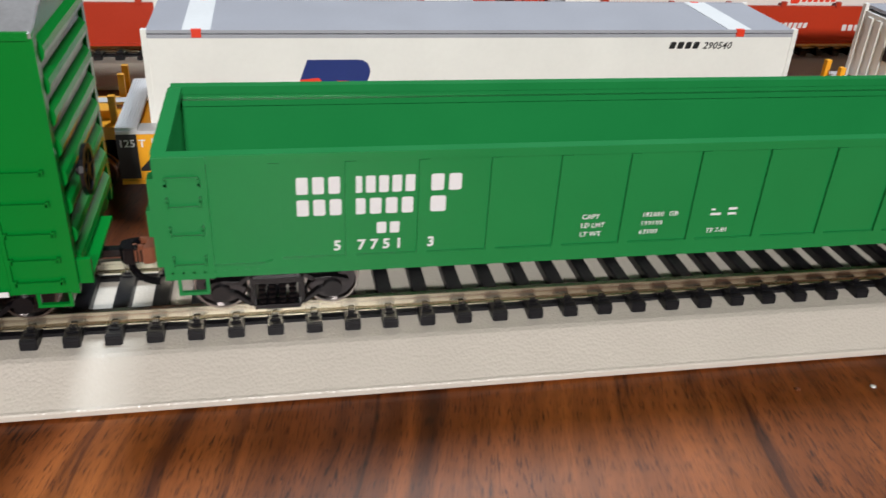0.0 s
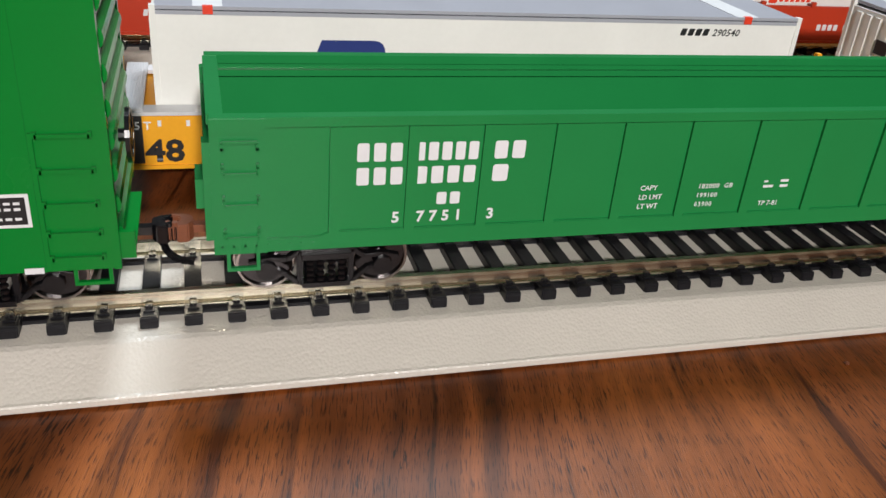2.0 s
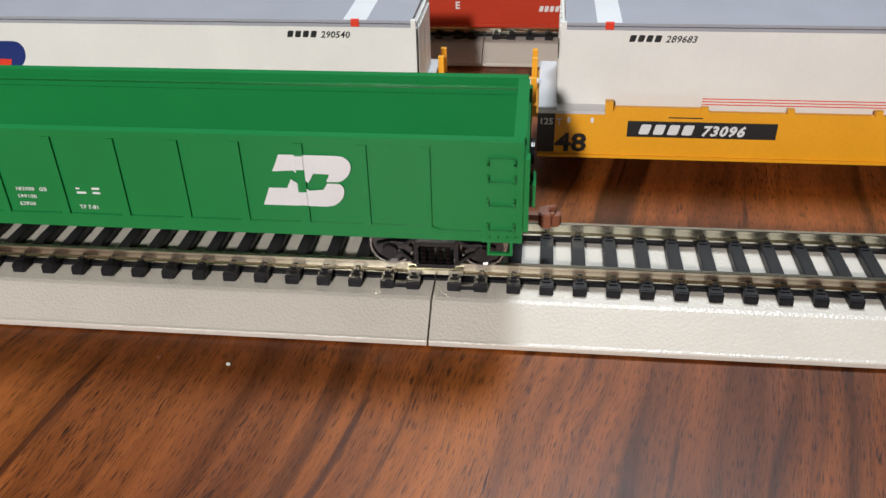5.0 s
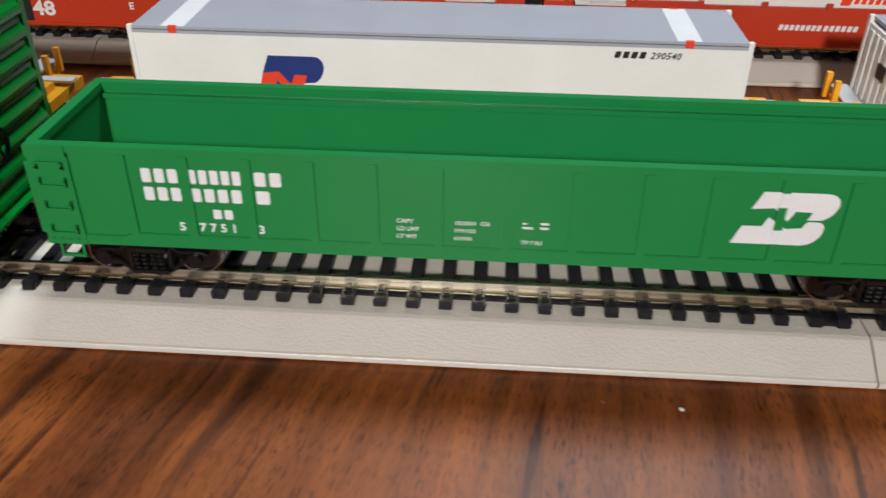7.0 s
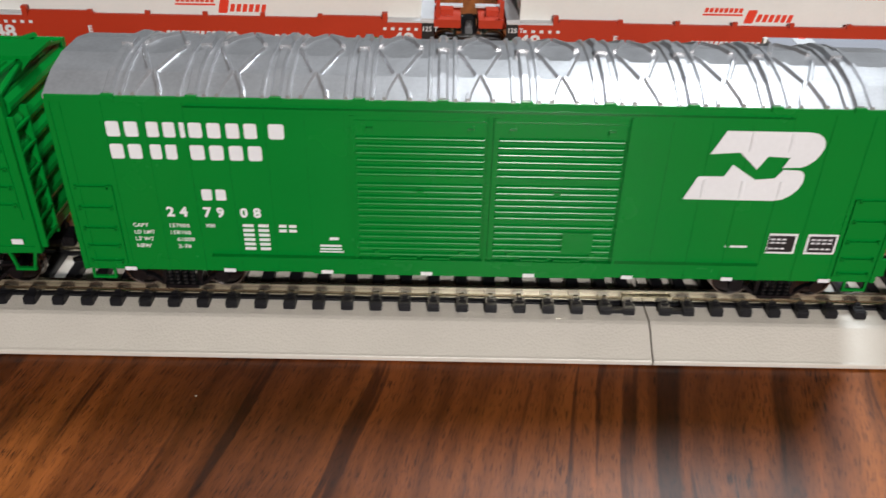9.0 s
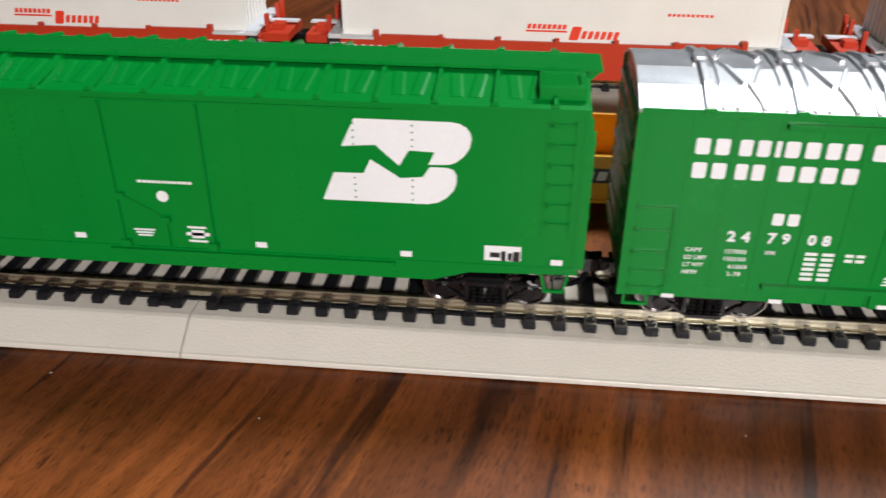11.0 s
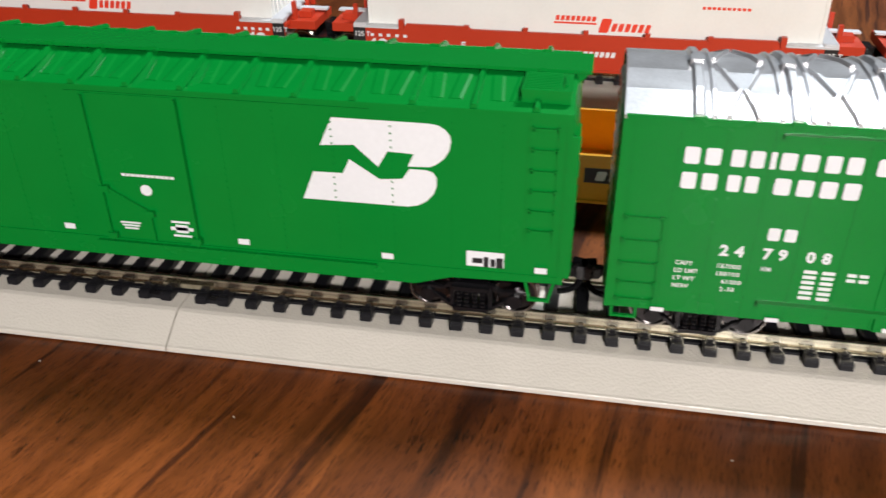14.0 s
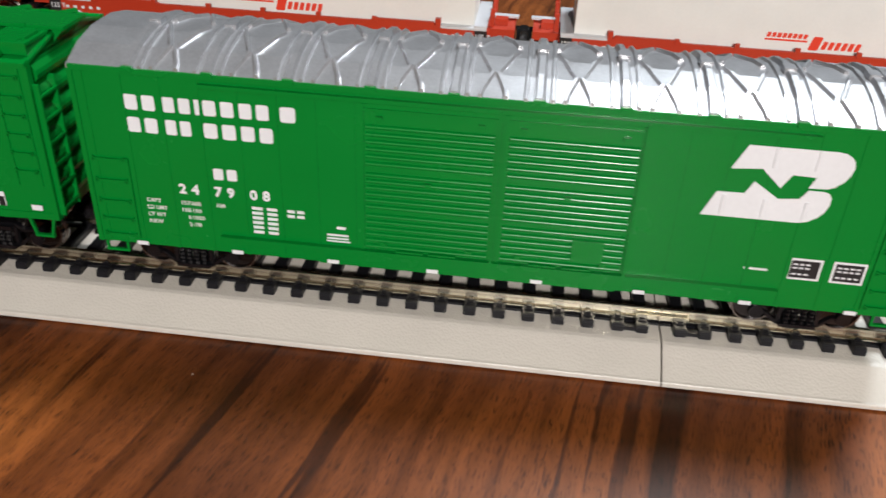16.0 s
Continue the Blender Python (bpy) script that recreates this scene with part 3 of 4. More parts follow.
# ---- double-door boxcar ----
def double_door_boxcar():
    car = thing("boxcar", -41.0, 0, RAIL_TOP, "green double-door boxcar model with silver ribbed roof and white emblem", "model railcar", "train on the front track")
    G, half, low, eave = BOX_GREEN, 89.6, 9.4, 51.6
    prof = [(-17.9, eave), (-11.5, 54.5), (-4.5, 55.9), (4.5, 55.9), (11.5, 54.5), (17.9, eave)]
    roof = shell(car, half, low, eave, G, prof, ROOF_SILVER, 8)
    for i in range(10):
        x = -76.2 + i * 16.85
        bm = bmesh.new()
        roof_strip(bm, prof, x - 0.7, x - 0.7, 0.005, 0.995, 2.5, 0.95)
        roof_strip(bm, prof, x + 1.9, x + 1.9, 0.008, 0.992, 1.1, 0.7)
        if i:
            roof_strip(bm, prof, x - 3.3, x - 3.3, 0.008, 0.992, 1.1, 0.6)
        box(bm, x - 1.9, x + 0.5, -1.6, 1.6, 55.8, 57.2)
        part("roof_rib", bm, ROOF_SILVER, roof)
        for s in (-1, 1):
            part("roof_clip", boxes((x - 1.8, x + 0.6, *sorted((s * 17.6, s * 18.5)), eave - 0.3, eave + 0.7)), G, roof, bevel=0.15)
        if i < 9:
            c = x + 7.0
            for s in (0, 1):
                bm = bmesh.new()
                for d in (-1, 1):
                    lines = [(2.6, 2.3, 0.01, 0.06), (2.3, 0.5, 0.06, 0.185), (0.5, 4.3, 0.185, 0.46)]
                    for u, v, t0, t1 in lines:
                        if s == 0:
                            roof_strip(bm, prof, c + d * u, c + d * v, t0, t1, 1.15, 0.75)
                        else:
                            roof_strip(bm, prof, c + d * v, c + d * u, 1 - t1, 1 - t0, 1.15, 0.75)
                part("roof_crease", bm, ROOF_SILVER, roof)
    for s in (-1, 1):
        y = s * 17.5
        part("eave_strip", boxes((-half, half, *sorted((s * 17.3, s * 18.1)), eave - 1.0, eave + 0.2)), G, car, bevel=0.15)
        part("upper_door_rail", boxes((-62, 62, *sorted((y - 0.1 * s, y + s * 1.1)), 48.9, 49.8)), G, car, bevel=0.15)
        part("lower_door_rail", boxes((-60.5, 62, *sorted((y - 0.1 * s, y + s * 1.3)), 13.0, 14.0), (-38, 28, *sorted((y - 0.1 * s, y + s * 0.6)), low, 13.2)), G, car, bevel=0.15)
        for x in [-87.4 + 8.2 * i for i in range(8)] + [38.3 + 8.2 * i for i in range(6)]:
            part("side_post", boxes((x - 0.45, x + 0.45, *sorted((y - 0.1 * s, y + s * 0.16)), low, eave - 1.2)), G, car, bevel=0.1)
        for x0, x1 in ((-28.4, 0.5), (1.1, 29.4)):
            bm = boxes((x0, x1, *sorted((y - 0.1 * s, y + s * 0.5)), 14.4, 48.6))
            door = part("door", bm, G, car, bevel=0.12)
            for e in (x0, x1 - 0.8):
                part("door_stile", boxes((e, e + 0.8, *sorted((y, y + s * 0.95)), 14.3, 48.7)), G, door, bevel=0.12)
            part("door_top_bead", boxes((x0 + 0.8, x1 - 0.8, *sorted((y, y + s * 0.95)), 47.2, 47.7)), G, door, bevel=0.15)
            for z in [top - k * step for top, step in ((43.7, 1.66), (32.8, 1.52), (23.0, 1.54)) for k in range(6)]:
                bm = bmesh.new()
                prism(bm, [(s * 17.9, z - 0.5)] + [(s * (18.1 + 0.62 * math.cos(a)), z + 0.46 * math.sin(a)) for a in (-1.1, -0.55, -0.15, 0.2, 0.5, 0.85, 1.25)] + [(s * 17.9, z + 0.5)], "x", x0 + 1.2, x1 - 1.2)
                part("door_rib", bm, G, door)
            for hx, hz in ((x0 + 4, 45.8), (x1 - 4, 45.8), ((x0 + x1) / 2, 31.5), (x0 + 5, 16.2), (x1 - 5, 16.2)):
                part("door_fitting", boxes((hx - 0.7, hx + 0.7, *sorted((y, y + s * 1.4)), hz - 0.4, hz + 0.4)), G, door)
            if x0 > 0:
                part("door_plate", boxes((17.4, 24.2, *sorted((y, y + s * 1.32)), 16.6, 21.8)), G, door, bevel=0.15)
            for hx in ((x0 + x1) / 2 - 3.6, (x0 + x1) / 2 + 3.6):
                part("door_handle", boxes((hx - 3.0, hx + 3.0, *sorted((y, y + s * 1.6)), 14.5, 14.9)), G, door, bevel=0.1)
            part("lock_bar", boxes((x1 - 0.5, x1 + 0.1, *sorted((y, y + s * 1.5)), 14.0, 49.5)), G, door)
        for q in (-1, 1):
            for z in (30.6, 25.4, 20.2, 15.6, 11.6):
                add_grab(car, min(q * 80.8, q * 87.8), max(q * 80.8, q * 87.8), z, y, G)
            part("ladder_rail", boxes((*sorted((q * 79.9, q * 80.5)), *sorted((y, y + s * 0.5)), 11.0, 31.0)), G, car)
            add_step(car, q * 86.0, s * 17.2, low + 0.1, 5.4, G, 2.2)
    add_brake_wheel(car, half + 1.0, -8.5, 27.0, 1)
    part("end_shelf", boxes((half, half + 2.6, -16.5, 4.0, 11.4, 12.0), (half, half + 2.6, -16.8, -15.9, 10.6, 15.0)), G, car)
    for q in (-1, 1):
        add_coupler(car, q * (half - 1.5), q, TRUCK, 6.8)
        add_truck(car, q * 70.0)
    y = -17.52
    print_blocks("letter_block", [(-78.5, -72.0, 2), (-70.2, -64.4, 2), (-63.4, -62.4, 1), (-61.6, -55.1, 2), (-53.9, -47.6, 2), (-45.2, -42.0, 1)], 42.8, 3.4, y - 0.3, WHITE, car)
    print_blocks("letter_block", [(-78.5, -72.0, 2), (-70.2, -64.7, 2), (-61.9, -55.0, 2), (-53.8, -47.0, 2)], 37.7, 3.4, y - 0.3, WHITE, car)
    print_blocks("letter_block", [(-61.0, -55.8, 2)], 27.8, 2.7, y, WHITE, car)
    for t, x in (("24", -69.2), ("79", -61.2), ("08", -53.2)):
        print_text("road_number", t, x, 23.7, 2.4, y - 0.02, WHITE, car, 0.04, spacing=1.75)
    for i, (a, b) in enumerate((("CAPY", "157000"), ("LD LMT", "158100"), ("LT WT", "61000"), ("NEW", "2-78"))):
        print_text("capacity_text", a, -77.2, 20.8 - i * 1.8, 1.0, y, WHITE, car, 0.02)
        print_text("capacity_text", b, -69.3 + (i > 1) * 1.4, 20.8 - i * 1.8, 1.0, y, WHITE, car, 0.02, spacing=1.15)
    print_text("capacity_text", "XM", -61.1, 20.9, 1.0, y, WHITE, car, 0.02)
    rows = [(x0, x1, 21.2 - k * 1.2, 0.7) for k in range(6) for x0, x1 in ((-53.0, -50.6), (-49.6, -47.3))]
    rows += [(-45.0, -43.4, 21.2, 0.7), (-42.8, -41.2, 21.2, 0.7), (-45.0, -43.4, 20.0, 0.7), (-42.8, -41.2, 20.0, 0.7)]
    rows += [(-34.0, -32.0, 18.2, 0.7), (-36.2, -31.4, 16.4, 0.5), (-36.2, -31.4, 15.6, 0.4), (-36.4, -31.0, 14.9, 0.35), (-38.5, -30.6, 11.2, 0.35), (54.0, 59.0, 18.2, 0.5)]
    print_lines("fine_print", rows, y, WHITE, car)
    for x in (-79.4, -57.0, -34.9, -12.4, 10.8, 33.2, 56.0, 78.2):
        print_lines("reflector_mark", [(x - 1.3, x + 1.3, 9.5, 0.95)], y - 0.62, WHITE, car)
    for x in (63.0, 72.0):
        print_lines("stencil_border", [(x, x + 6.8, 16.8, 5.2)], y, WHITE, car)
        print_lines("stencil_panel", [(x + 0.5, x + 6.3, 17.3, 4.2)], y - 0.06, BLACK_PRINT, car)
        print_lines("stencil_text", [(x + 1.0 + k * 1.25, x + 1.85 + k * 1.25, z, 0.4) for z in (20.4, 19.5, 18.0) for k in range(3 + (x > 70))], y - 0.11, WHITE, car)
    logo_y = y - 0.32
    print_logo(42.5, 30.5, 27.4, 16.2, logo_y, WHITE, car)
    # the emblem's paint runs over the side posts
    for x, z0, z1 in ((46.5, 31.0, 35.4), (54.7, 31.0, 35.2), (54.7, 42.2, 46.6), (62.9, 31.0, 35.2), (62.9, 42.2, 46.6)):
        bm = bmesh.new()
        prism(bm, [(x - 0.55, logo_y + 0.02), (x - 0.3, logo_y - 0.28), (x + 0.3, logo_y - 0.28), (x + 0.55, logo_y + 0.02)], "z", z0, z1)
        part("painted_post", bm, WHITE, car)
    return car


double_door_boxcar()


# ---- plug-door boxcar ----
def plug_door_boxcar():
    car = thing("boxcar", -229.0, 0, RAIL_TOP, "bright green plug-door boxcar model with roof walk and white emblem", "model railcar", "train on the front track")
    G, half, low, eave = BOX_GREEN, 88.6, 13.4, 51.0
    prof = [(-18.2, eave), (-16.8, eave + 0.35), (-16.3, 51.0), (-5.5, 53.4), (0, 53.8), (5.5, 53.4), (16.3, 51.0), (16.8, eave + 0.35), (18.2, eave)]
    crest = [(-18.2, eave + 0.2), (-16.8, eave + 0.5), (-5.5, 53.5), (0, 53.8), (5.5, 53.5), (16.8, eave + 0.5), (18.2, eave + 0.2)]
    roof = shell(car, half, low, eave, G, prof, G, 7)
    for i in range(15):
        x = -82.0 + i * 11.72
        bm = bmesh.new()
        roof_strip(bm, crest, x, x, 0.005, 0.995, 1.5, 0.75)
        part("roof_rib", bm, G, roof)
        if i < 14:
            for s in (0, 1):
                bm = bmesh.new()
                # pressed folds that open towards the ridge
                for d, e, w in ((4.0, 3.2, 3.2), (7.6, 8.4, 3.2)):
                    if s == 0:
                        roof_strip(bm, prof, x + d, x + e, 0.10, 0.33, w, 0.17, 0.05)
                    else:
                        roof_strip(bm, prof, x + e, x + d, 0.67, 0.90, w, 0.17, 0.05)
                part("roof_fold", bm, G, roof)
    walk_board = part("running_board", boxes((-half - 3, half + 3, -5.2, 5.2, 54.2, 54.9)), G, car, "green roof running board", 0.15)
    for i in range(15):
        x = -82.0 + i * 11.72
        part("board_bracket", boxes((x - 0.6, x + 0.6, -4.8, 4.8, 53.3, 54.3), (x - 0.9, x + 0.9, -5.5, -4.9, 54.4, 55.2), (x - 0.9, x + 0.9, 4.9, 5.5, 54.4, 55.3)), G, walk_board)
    for q in (-1, 1):
        bm = bmesh.new()
        prism(bm, [(q * half, 51.4), (q * (half + 2.6), 54.2), (q * half, 54.2)], "y", -4.6, 4.6)
        part("board_end_brace", bm, G, walk_board)
    for q, s in ((1, -1), (-1, 1)):
        plat = part("roof_platform", boxes((*sorted((q * (half - 9.8), q * (half - 0.4))), *sorted((s * 5.2, s * 15.0)), 53.5, 54.2)), G, car, bevel=0.15)
        for k in range(10):
            part("platform_slat", boxes((*sorted((q * (half - 9.2), q * (half - 2.6))), *sorted((s * (5.8 + k * 0.86), s * (6.3 + k * 0.86))), 54.1, 54.4)), G, plat)
        part("platform_grip", boxes((*sorted((q * (half - 1.9), q * (half - 1.3))), *sorted((s * 7.5, s * 13.0)), 54.1, 54.8)), G, plat, bevel=0.15)
        part("platform_skirt", boxes((*sorted((q * (half - 9.7), q * (half - 0.5))), *sorted((s * 14.3, s * 14.9)), 51.6, 53.6)), G, plat)
        for bx in (half - 9.4, half - 1.6):
            part("platform_bracket", boxes((*sorted((q * bx, q * (bx + 0.8))), *sorted((s * 6.0, s * 14.4)), 51.4, 53.6)), G, plat)
    for s in (-1, 1):
        y = s * 17.5
        part("eave_strip", boxes((-half, half, *sorted((s * 17.3, s * 17.95)), eave - 1.3, eave - 0.1)), G, car, bevel=0.15)
        bm = bmesh.new()
        prism(bm, [(-half, 13.5), (-half, 15.0), (half, 15.0), (half, 13.5), (66, 12.8), (58, 10.4), (-58, 10.4), (-66, 12.8)], "y", *sorted((s * 16.8, s * 17.75)))
        part("side_sill", bm, G, car)
        bm = boxes((-10.6, 10.4, *sorted((y - 0.1 * s, y + s * 0.45)), 15.6, 49.2))
        door = part("plug_door", bm, G, car, bevel=0.15)
        for a, b in (((-9.0, 27.8), (0, 22.6)), ((0, 15.6), (0, 23.0)), ((10.1, 15.0), (10.1, 49.0)), ((-10.2, 15.0), (-10.2, 49.0))):
            part("door_bar", bar(bmesh.new(), (a[0], y + s * 0.9, a[1]), (b[0], y + s * 0.9, b[1]), 0.6, 0.6), G, door)
        for x, z in ((-9.8, 16.2), (9.9, 16.4), (0, 22.4), (-9.4, 27.8)):
            part("door_roller", boxes((x - 1.1, x + 1.1, *sorted((y, y + s * 1.5)), z - 0.7, z + 0.7)), G, door, bevel=0.15)
        part("lower_door_rail", boxes((-14, 50, *sorted((y - 0.1 * s, y + s * 1.2)), 13.7, 14.6)), G, car, bevel=0.12)
        part("upper_door_rail", boxes((-14, 50, *sorted((y - 0.1 * s, y + s * 0.25)), 49.2, 49.5)), G, car, bevel=0.12)
        for x in (-78, -66, -54, -42, -30, -18.5, 18.5, 30, 42, 54, 66, 76):
            bm = bmesh.new()
            for k in range(22):
                box(bm, x - 0.18, x + 0.18, *sorted((y - 0.05 * s, y + s * 0.16)), 16.0 + k * 1.5, 16.36 + k * 1.5)
            tagged(part("rivet_seam", bm, G, car), kind="stuff")
        for q in (-1, 1):
            if q == -s:  # the side ladder stands at one end only
                for k in range(6):
                    add_grab(car, min(q * 81.6, q * 86.4), max(q * 81.6, q * 86.4), 47.6 - k * 4.4, y, G)
                part("ladder_rail", boxes((*sorted((q * 80.8, q * 81.4)), *sorted((y, y + s * 0.3)), 22.0, 49.6)), G, car)
                part("ladder_rail", boxes((*sorted((q * 86.4, q * 87.0)), *sorted((y, y + s * 0.3)), 22.0, 49.6)), G, car)
            else:
                add_grab(car, *sorted((q * 82.0, q * 86.6)), 27.0, y, G)
            bm = bmesh.new()
            for k in (-1, 1):
                bar(bm, (q * 84.4 + k * 3.0, s * 17.2, 13.6), (q * 84.4 + k * 1.9, s * 17.2, 8.9), 0.6)
            box(bm, q * 84.4 - 2.3, q * 84.4 + 2.3, s * 17.2 - 0.4, s * 17.2 + 0.4, 8.5, 9.1)
            part("stirrup_step", bm, G, car)
    for q in (-1, 1):
        for k in range(6):
            part("end_rung", boxes((*sorted((q * (half + 1.4), q * (half + 2.0))), -16.8, -10.0, 16.0 + k * 5.4, 16.5 + k * 5.4)), G, car)
        part("end_ladder_rail", boxes((*sorted((q * half, q * (half + 1.8))), -16.9, -16.3, 14.5, 46.0), (*sorted((q * half, q * (half + 1.8))), -10.3, -9.7, 14.5, 46.0)), G, car)
        add_coupler(car, q * (half - 1.5), q, TRUCK, 6.8)
        add_truck(car, q * 69.5)
    y = -17.52
    print_blocks("letter_block", [(-79.4, -39.2, 10)], 43.1, 4.7, y, WHITE, car)
    print_blocks("letter_block", [(-79.4, -45.6, 8)], 36.3, 4.5, y, WHITE, car)
    print_blocks("letter_block", [(-69.0, -64.2, 2)], 27.9, 2.8, y, WHITE, car)
    print_text("road_number", "331985", -72.6, 24.1, 2.5, y - 0.02, WHITE, car, 0.03, spacing=1.08)
    rows = [(-84.0, -81.4, 22.8, 0.5), (-83.6, -81.6, 22.0, 0.5)]
    rows += [(-78.0, -75.6, 22.0 - k * 1.3, 0.6) for k in range(4)]
    rows += [(-73.0, -69.6 + (k == 0) * 1.2, 22.3 - k * 1.4, 0.6) for k in range(4)]
    rows += [(x0, x1, 22.4 - k * 1.15, 0.5) for k in range(5) for x0, x1 in ((-63.0, -60.4), (-59.4, -56.6))]
    rows += [(-50.0, -43.0, 17.4, 0.35), (-50.0, -43.4, 16.7, 0.3), (-7.8, -3.0, 19.2, 0.4), (-7.4, -3.4, 18.5, 0.4), (-7.0, -3.8, 17.8, 0.4), (4.4, 8.6, 20.3, 0.5), (4.0, 9.2, 18.5, 0.8), (5.2, 8.0, 17.9, 2.0), (4.4, 8.6, 16.9, 0.5)]
    print_lines("fine_print", rows, y - 0.45, WHITE, car)
    print_lines("door_text", [(-5.0 + k * 1.1, -4.1 + k * 1.1, 30.9, 0.6) for k in range(11)], y - 0.45, WHITE, car)
    part("door_disc", disc(bmesh.new(), (0.0, 27.8), 1.3, -18.06, -17.9, 20), WHITE, car)
    print_lines("class_border", [(-48.0, -44.2, 24.0, 3.8)], y, WHITE, car)
    print_lines("class_panel", [(-47.6, -44.6, 24.4, 3.0)], y - 0.06, G, car)
    print_text("class_letter", "E", -46.9, 24.7, 2.3, y - 0.1, WHITE, car, 0.03)
    for x, z in ((-83.0, 17.2), (-54.6, 16.6), (-20.6, 16.4), (20.5, 16.3), (52.4, 16.0), (84.6, 16.0)):
        print_lines("reflector_mark", [(x - 1.25, x + 1.25, z, 1.35)], y - (0.75 if abs(x) > 80 else 0.3), WHITE, car)
    print_lines("stencil_border", [(69.2, 77.0, 16.2, 3.6)], y - 0.3, WHITE, car)
    print_lines("stencil_text", [(70.4, 72.6, 17.0, 1.2), (72.8, 73.8, 16.2, 2.4), (74.2, 75.2, 16.4, 1.8), (75.4, 76.8, 16.2, 2.4)], y - 0.36, BLACK_PRINT, car)
    print_logo(35.0, 28.8, 31.0, 18.4, y, WHITE, car)
    return car


plug_door_boxcar()


# ---- well cars and containers ----
def well_car(name, x, y, z, mat, label, group, drop, first, plate):
    car = thing(name, x, y, z, label, "model railcar", group)
    H = 87.4
    for s in (-1, 1):
        bm = bmesh.new()
        prism(bm, [(-H, 2.0), (H, 2.0), (H, 14.6), (68, 14.6), (67, 16.4), (44, 16.4), (42, 15.4), (-42, 15.4), (-44, 16.4), (-67, 16.4), (-68, 14.6), (-H, 14.6)], "y", *sorted((s * 16.2, s * 17.5)))
        side = part("side_sill", bm, mat, car)
        part("lower_flange", boxes((-H, H, *sorted((s * 15.6, s * 18.0)), 1.6, 2.5)), mat, side)
        part("upper_flange", boxes((-H, -68.5, *sorted((s * 13.0, s * 18.1)), 14.5, 15.3)), GRATING, side)
        part("upper_flange", boxes((68.5, H, *sorted((s * 13.0, s * 18.1)), 14.5, 15.3)), GRATING, side)
        post = part("guide_post", boxes((-69.8, -67.8, *sorted((s * 16.0, s * 18.2)), 14.4, 18.0)), mat, side, bevel=0.2)
        again(post, 137.6)
        for k in (-44, -22, 0, 22, 44):
            part("stake", boxes((k - 0.9, k + 0.9, *sorted((s * 16.8, s * 18.0)), 15.0, 17.0)), mat, side)
        if s < 0:
            for q in (-1, 1):
                a, b = sorted((q * 82.9, q * 87.6))
                part("end_placard", boxes((a, b, -17.75, -17.4, 3.0, 14.4)), BLACK_PRINT, side, "black end placard")
    part("well_floor", boxes((-80, 80, -16.3, 16.3, 2.0, 3.0)), mat, car)
    for q in (-1, 1):
        end = part("end_deck", boxes((*sorted((q * 80, q * 98)), -11, 11, 10.4, 13.6), (*sorted((q * 79, q * 81)), -16.3, 16.3, 2.0, 14.5), (*sorted((q * 80, q * 88)), -16.3, 16.3, 12.4, 13.8)), mat, car)
        part("walkway", boxes((*sorted((q * 82.5, q * 87.5)), -17.6, 17.6, 15.3, 16.0), (*sorted((q * 87, q * 99)), 2.0, 5.5, 14.5, 15.2)), GRATING, end, "grey grating walkway")
        bm = bmesh.new()
        for k in range(8):
            box(bm, *sorted((q * (82.7 + k * 0.6), q * (82.95 + k * 0.6))), -17.4, 17.4, 15.95, 16.25)
        tagged(part("walkway_grid", bm, GRATING, end), kind="stuff")
        for yy in (-8.0, 8.0, 15.5):
            part("end_stake", boxes((*sorted((q * 88.2, q * 89.8)), yy - 0.8, yy + 0.8, 13.0, 20.5)), mat, end, bevel=0.4)
        part("brake_gear", boxes((*sorted((q * 90.0, q * 95.0)), -6.0, -1.0, 13.6, 16.0)), mat, end, bevel=0.5)
    for q in ((-1, 1) if first else (1,)):
        add_truck(car, q * 101.5, drop=drop)
    yp = -17.52
    pr = WHITE if mat is RED else BLACK_PRINT
    for x0 in (-82.6, 71.4):
        print_text("well_number", "48", x0, 5.2 if mat is RED else 3.4, 5.4, yp, pr, car, 0.03, stretch=1.15)
    print_text("load_text", "125 T", -87.2, 11.2, 1.9, yp - 0.25, WHITE, car, 0.02)
    print_text("load_text", "125 T", 82.9, 11.2, 1.9, yp - 0.25, WHITE, car, 0.02)
    if plate:
        print_lines("number_plate_panel", [(-63.5, -24.5, 8.0, 4.6)], yp, BLACK_PRINT, car)
        print_blocks("letter_block", [(-60.5, -46.5, 4)], 8.8, 2.9, yp - 0.06, WHITE, car, 0.25)
        print_text("car_number", "73096", -44.0, 8.8, 2.9, yp - 0.06, WHITE, car, 0.04, slant=0.25, spacing=1.15)
        print_lines("fine_print", [(-53, -44, 13.6, 0.3)], yp, BLACK_PRINT, car)
        print_lines("white_dash", [(-73.4, -72.6, 11.8, 1.4)], yp, WHITE, car)
        print_lines("white_dash", [(-79.6, -78.8, 11.8, 1.4)], yp, WHITE, car)
    if mat is RED:
        print_lines("fine_print", [(-81.0 + k * 3.2, -79.6 + k * 3.2, 11.2, 1.1) for k in range(5)] + [(68.0 + k * 3.0, 69.4 + k * 3.0, 11.2, 1.1) for k in range(5)], yp, WHITE, car)
        print_text("car_letter", "E", -46.0, 8.2, 2.6, yp, WHITE, car, 0.03)
        print_blocks("letter_block", [(-16.0, -1.5, 8), (-0.6, 11.0, 6)], 7.4, 2.0, yp, WHITE, car, 0.2)
        print_blocks("letter_block", [(26.0, 35.4, 4), (38.0, 39.8, 1)], 6.4, 2.3, yp, WHITE, car, gap=0.3)
    return car


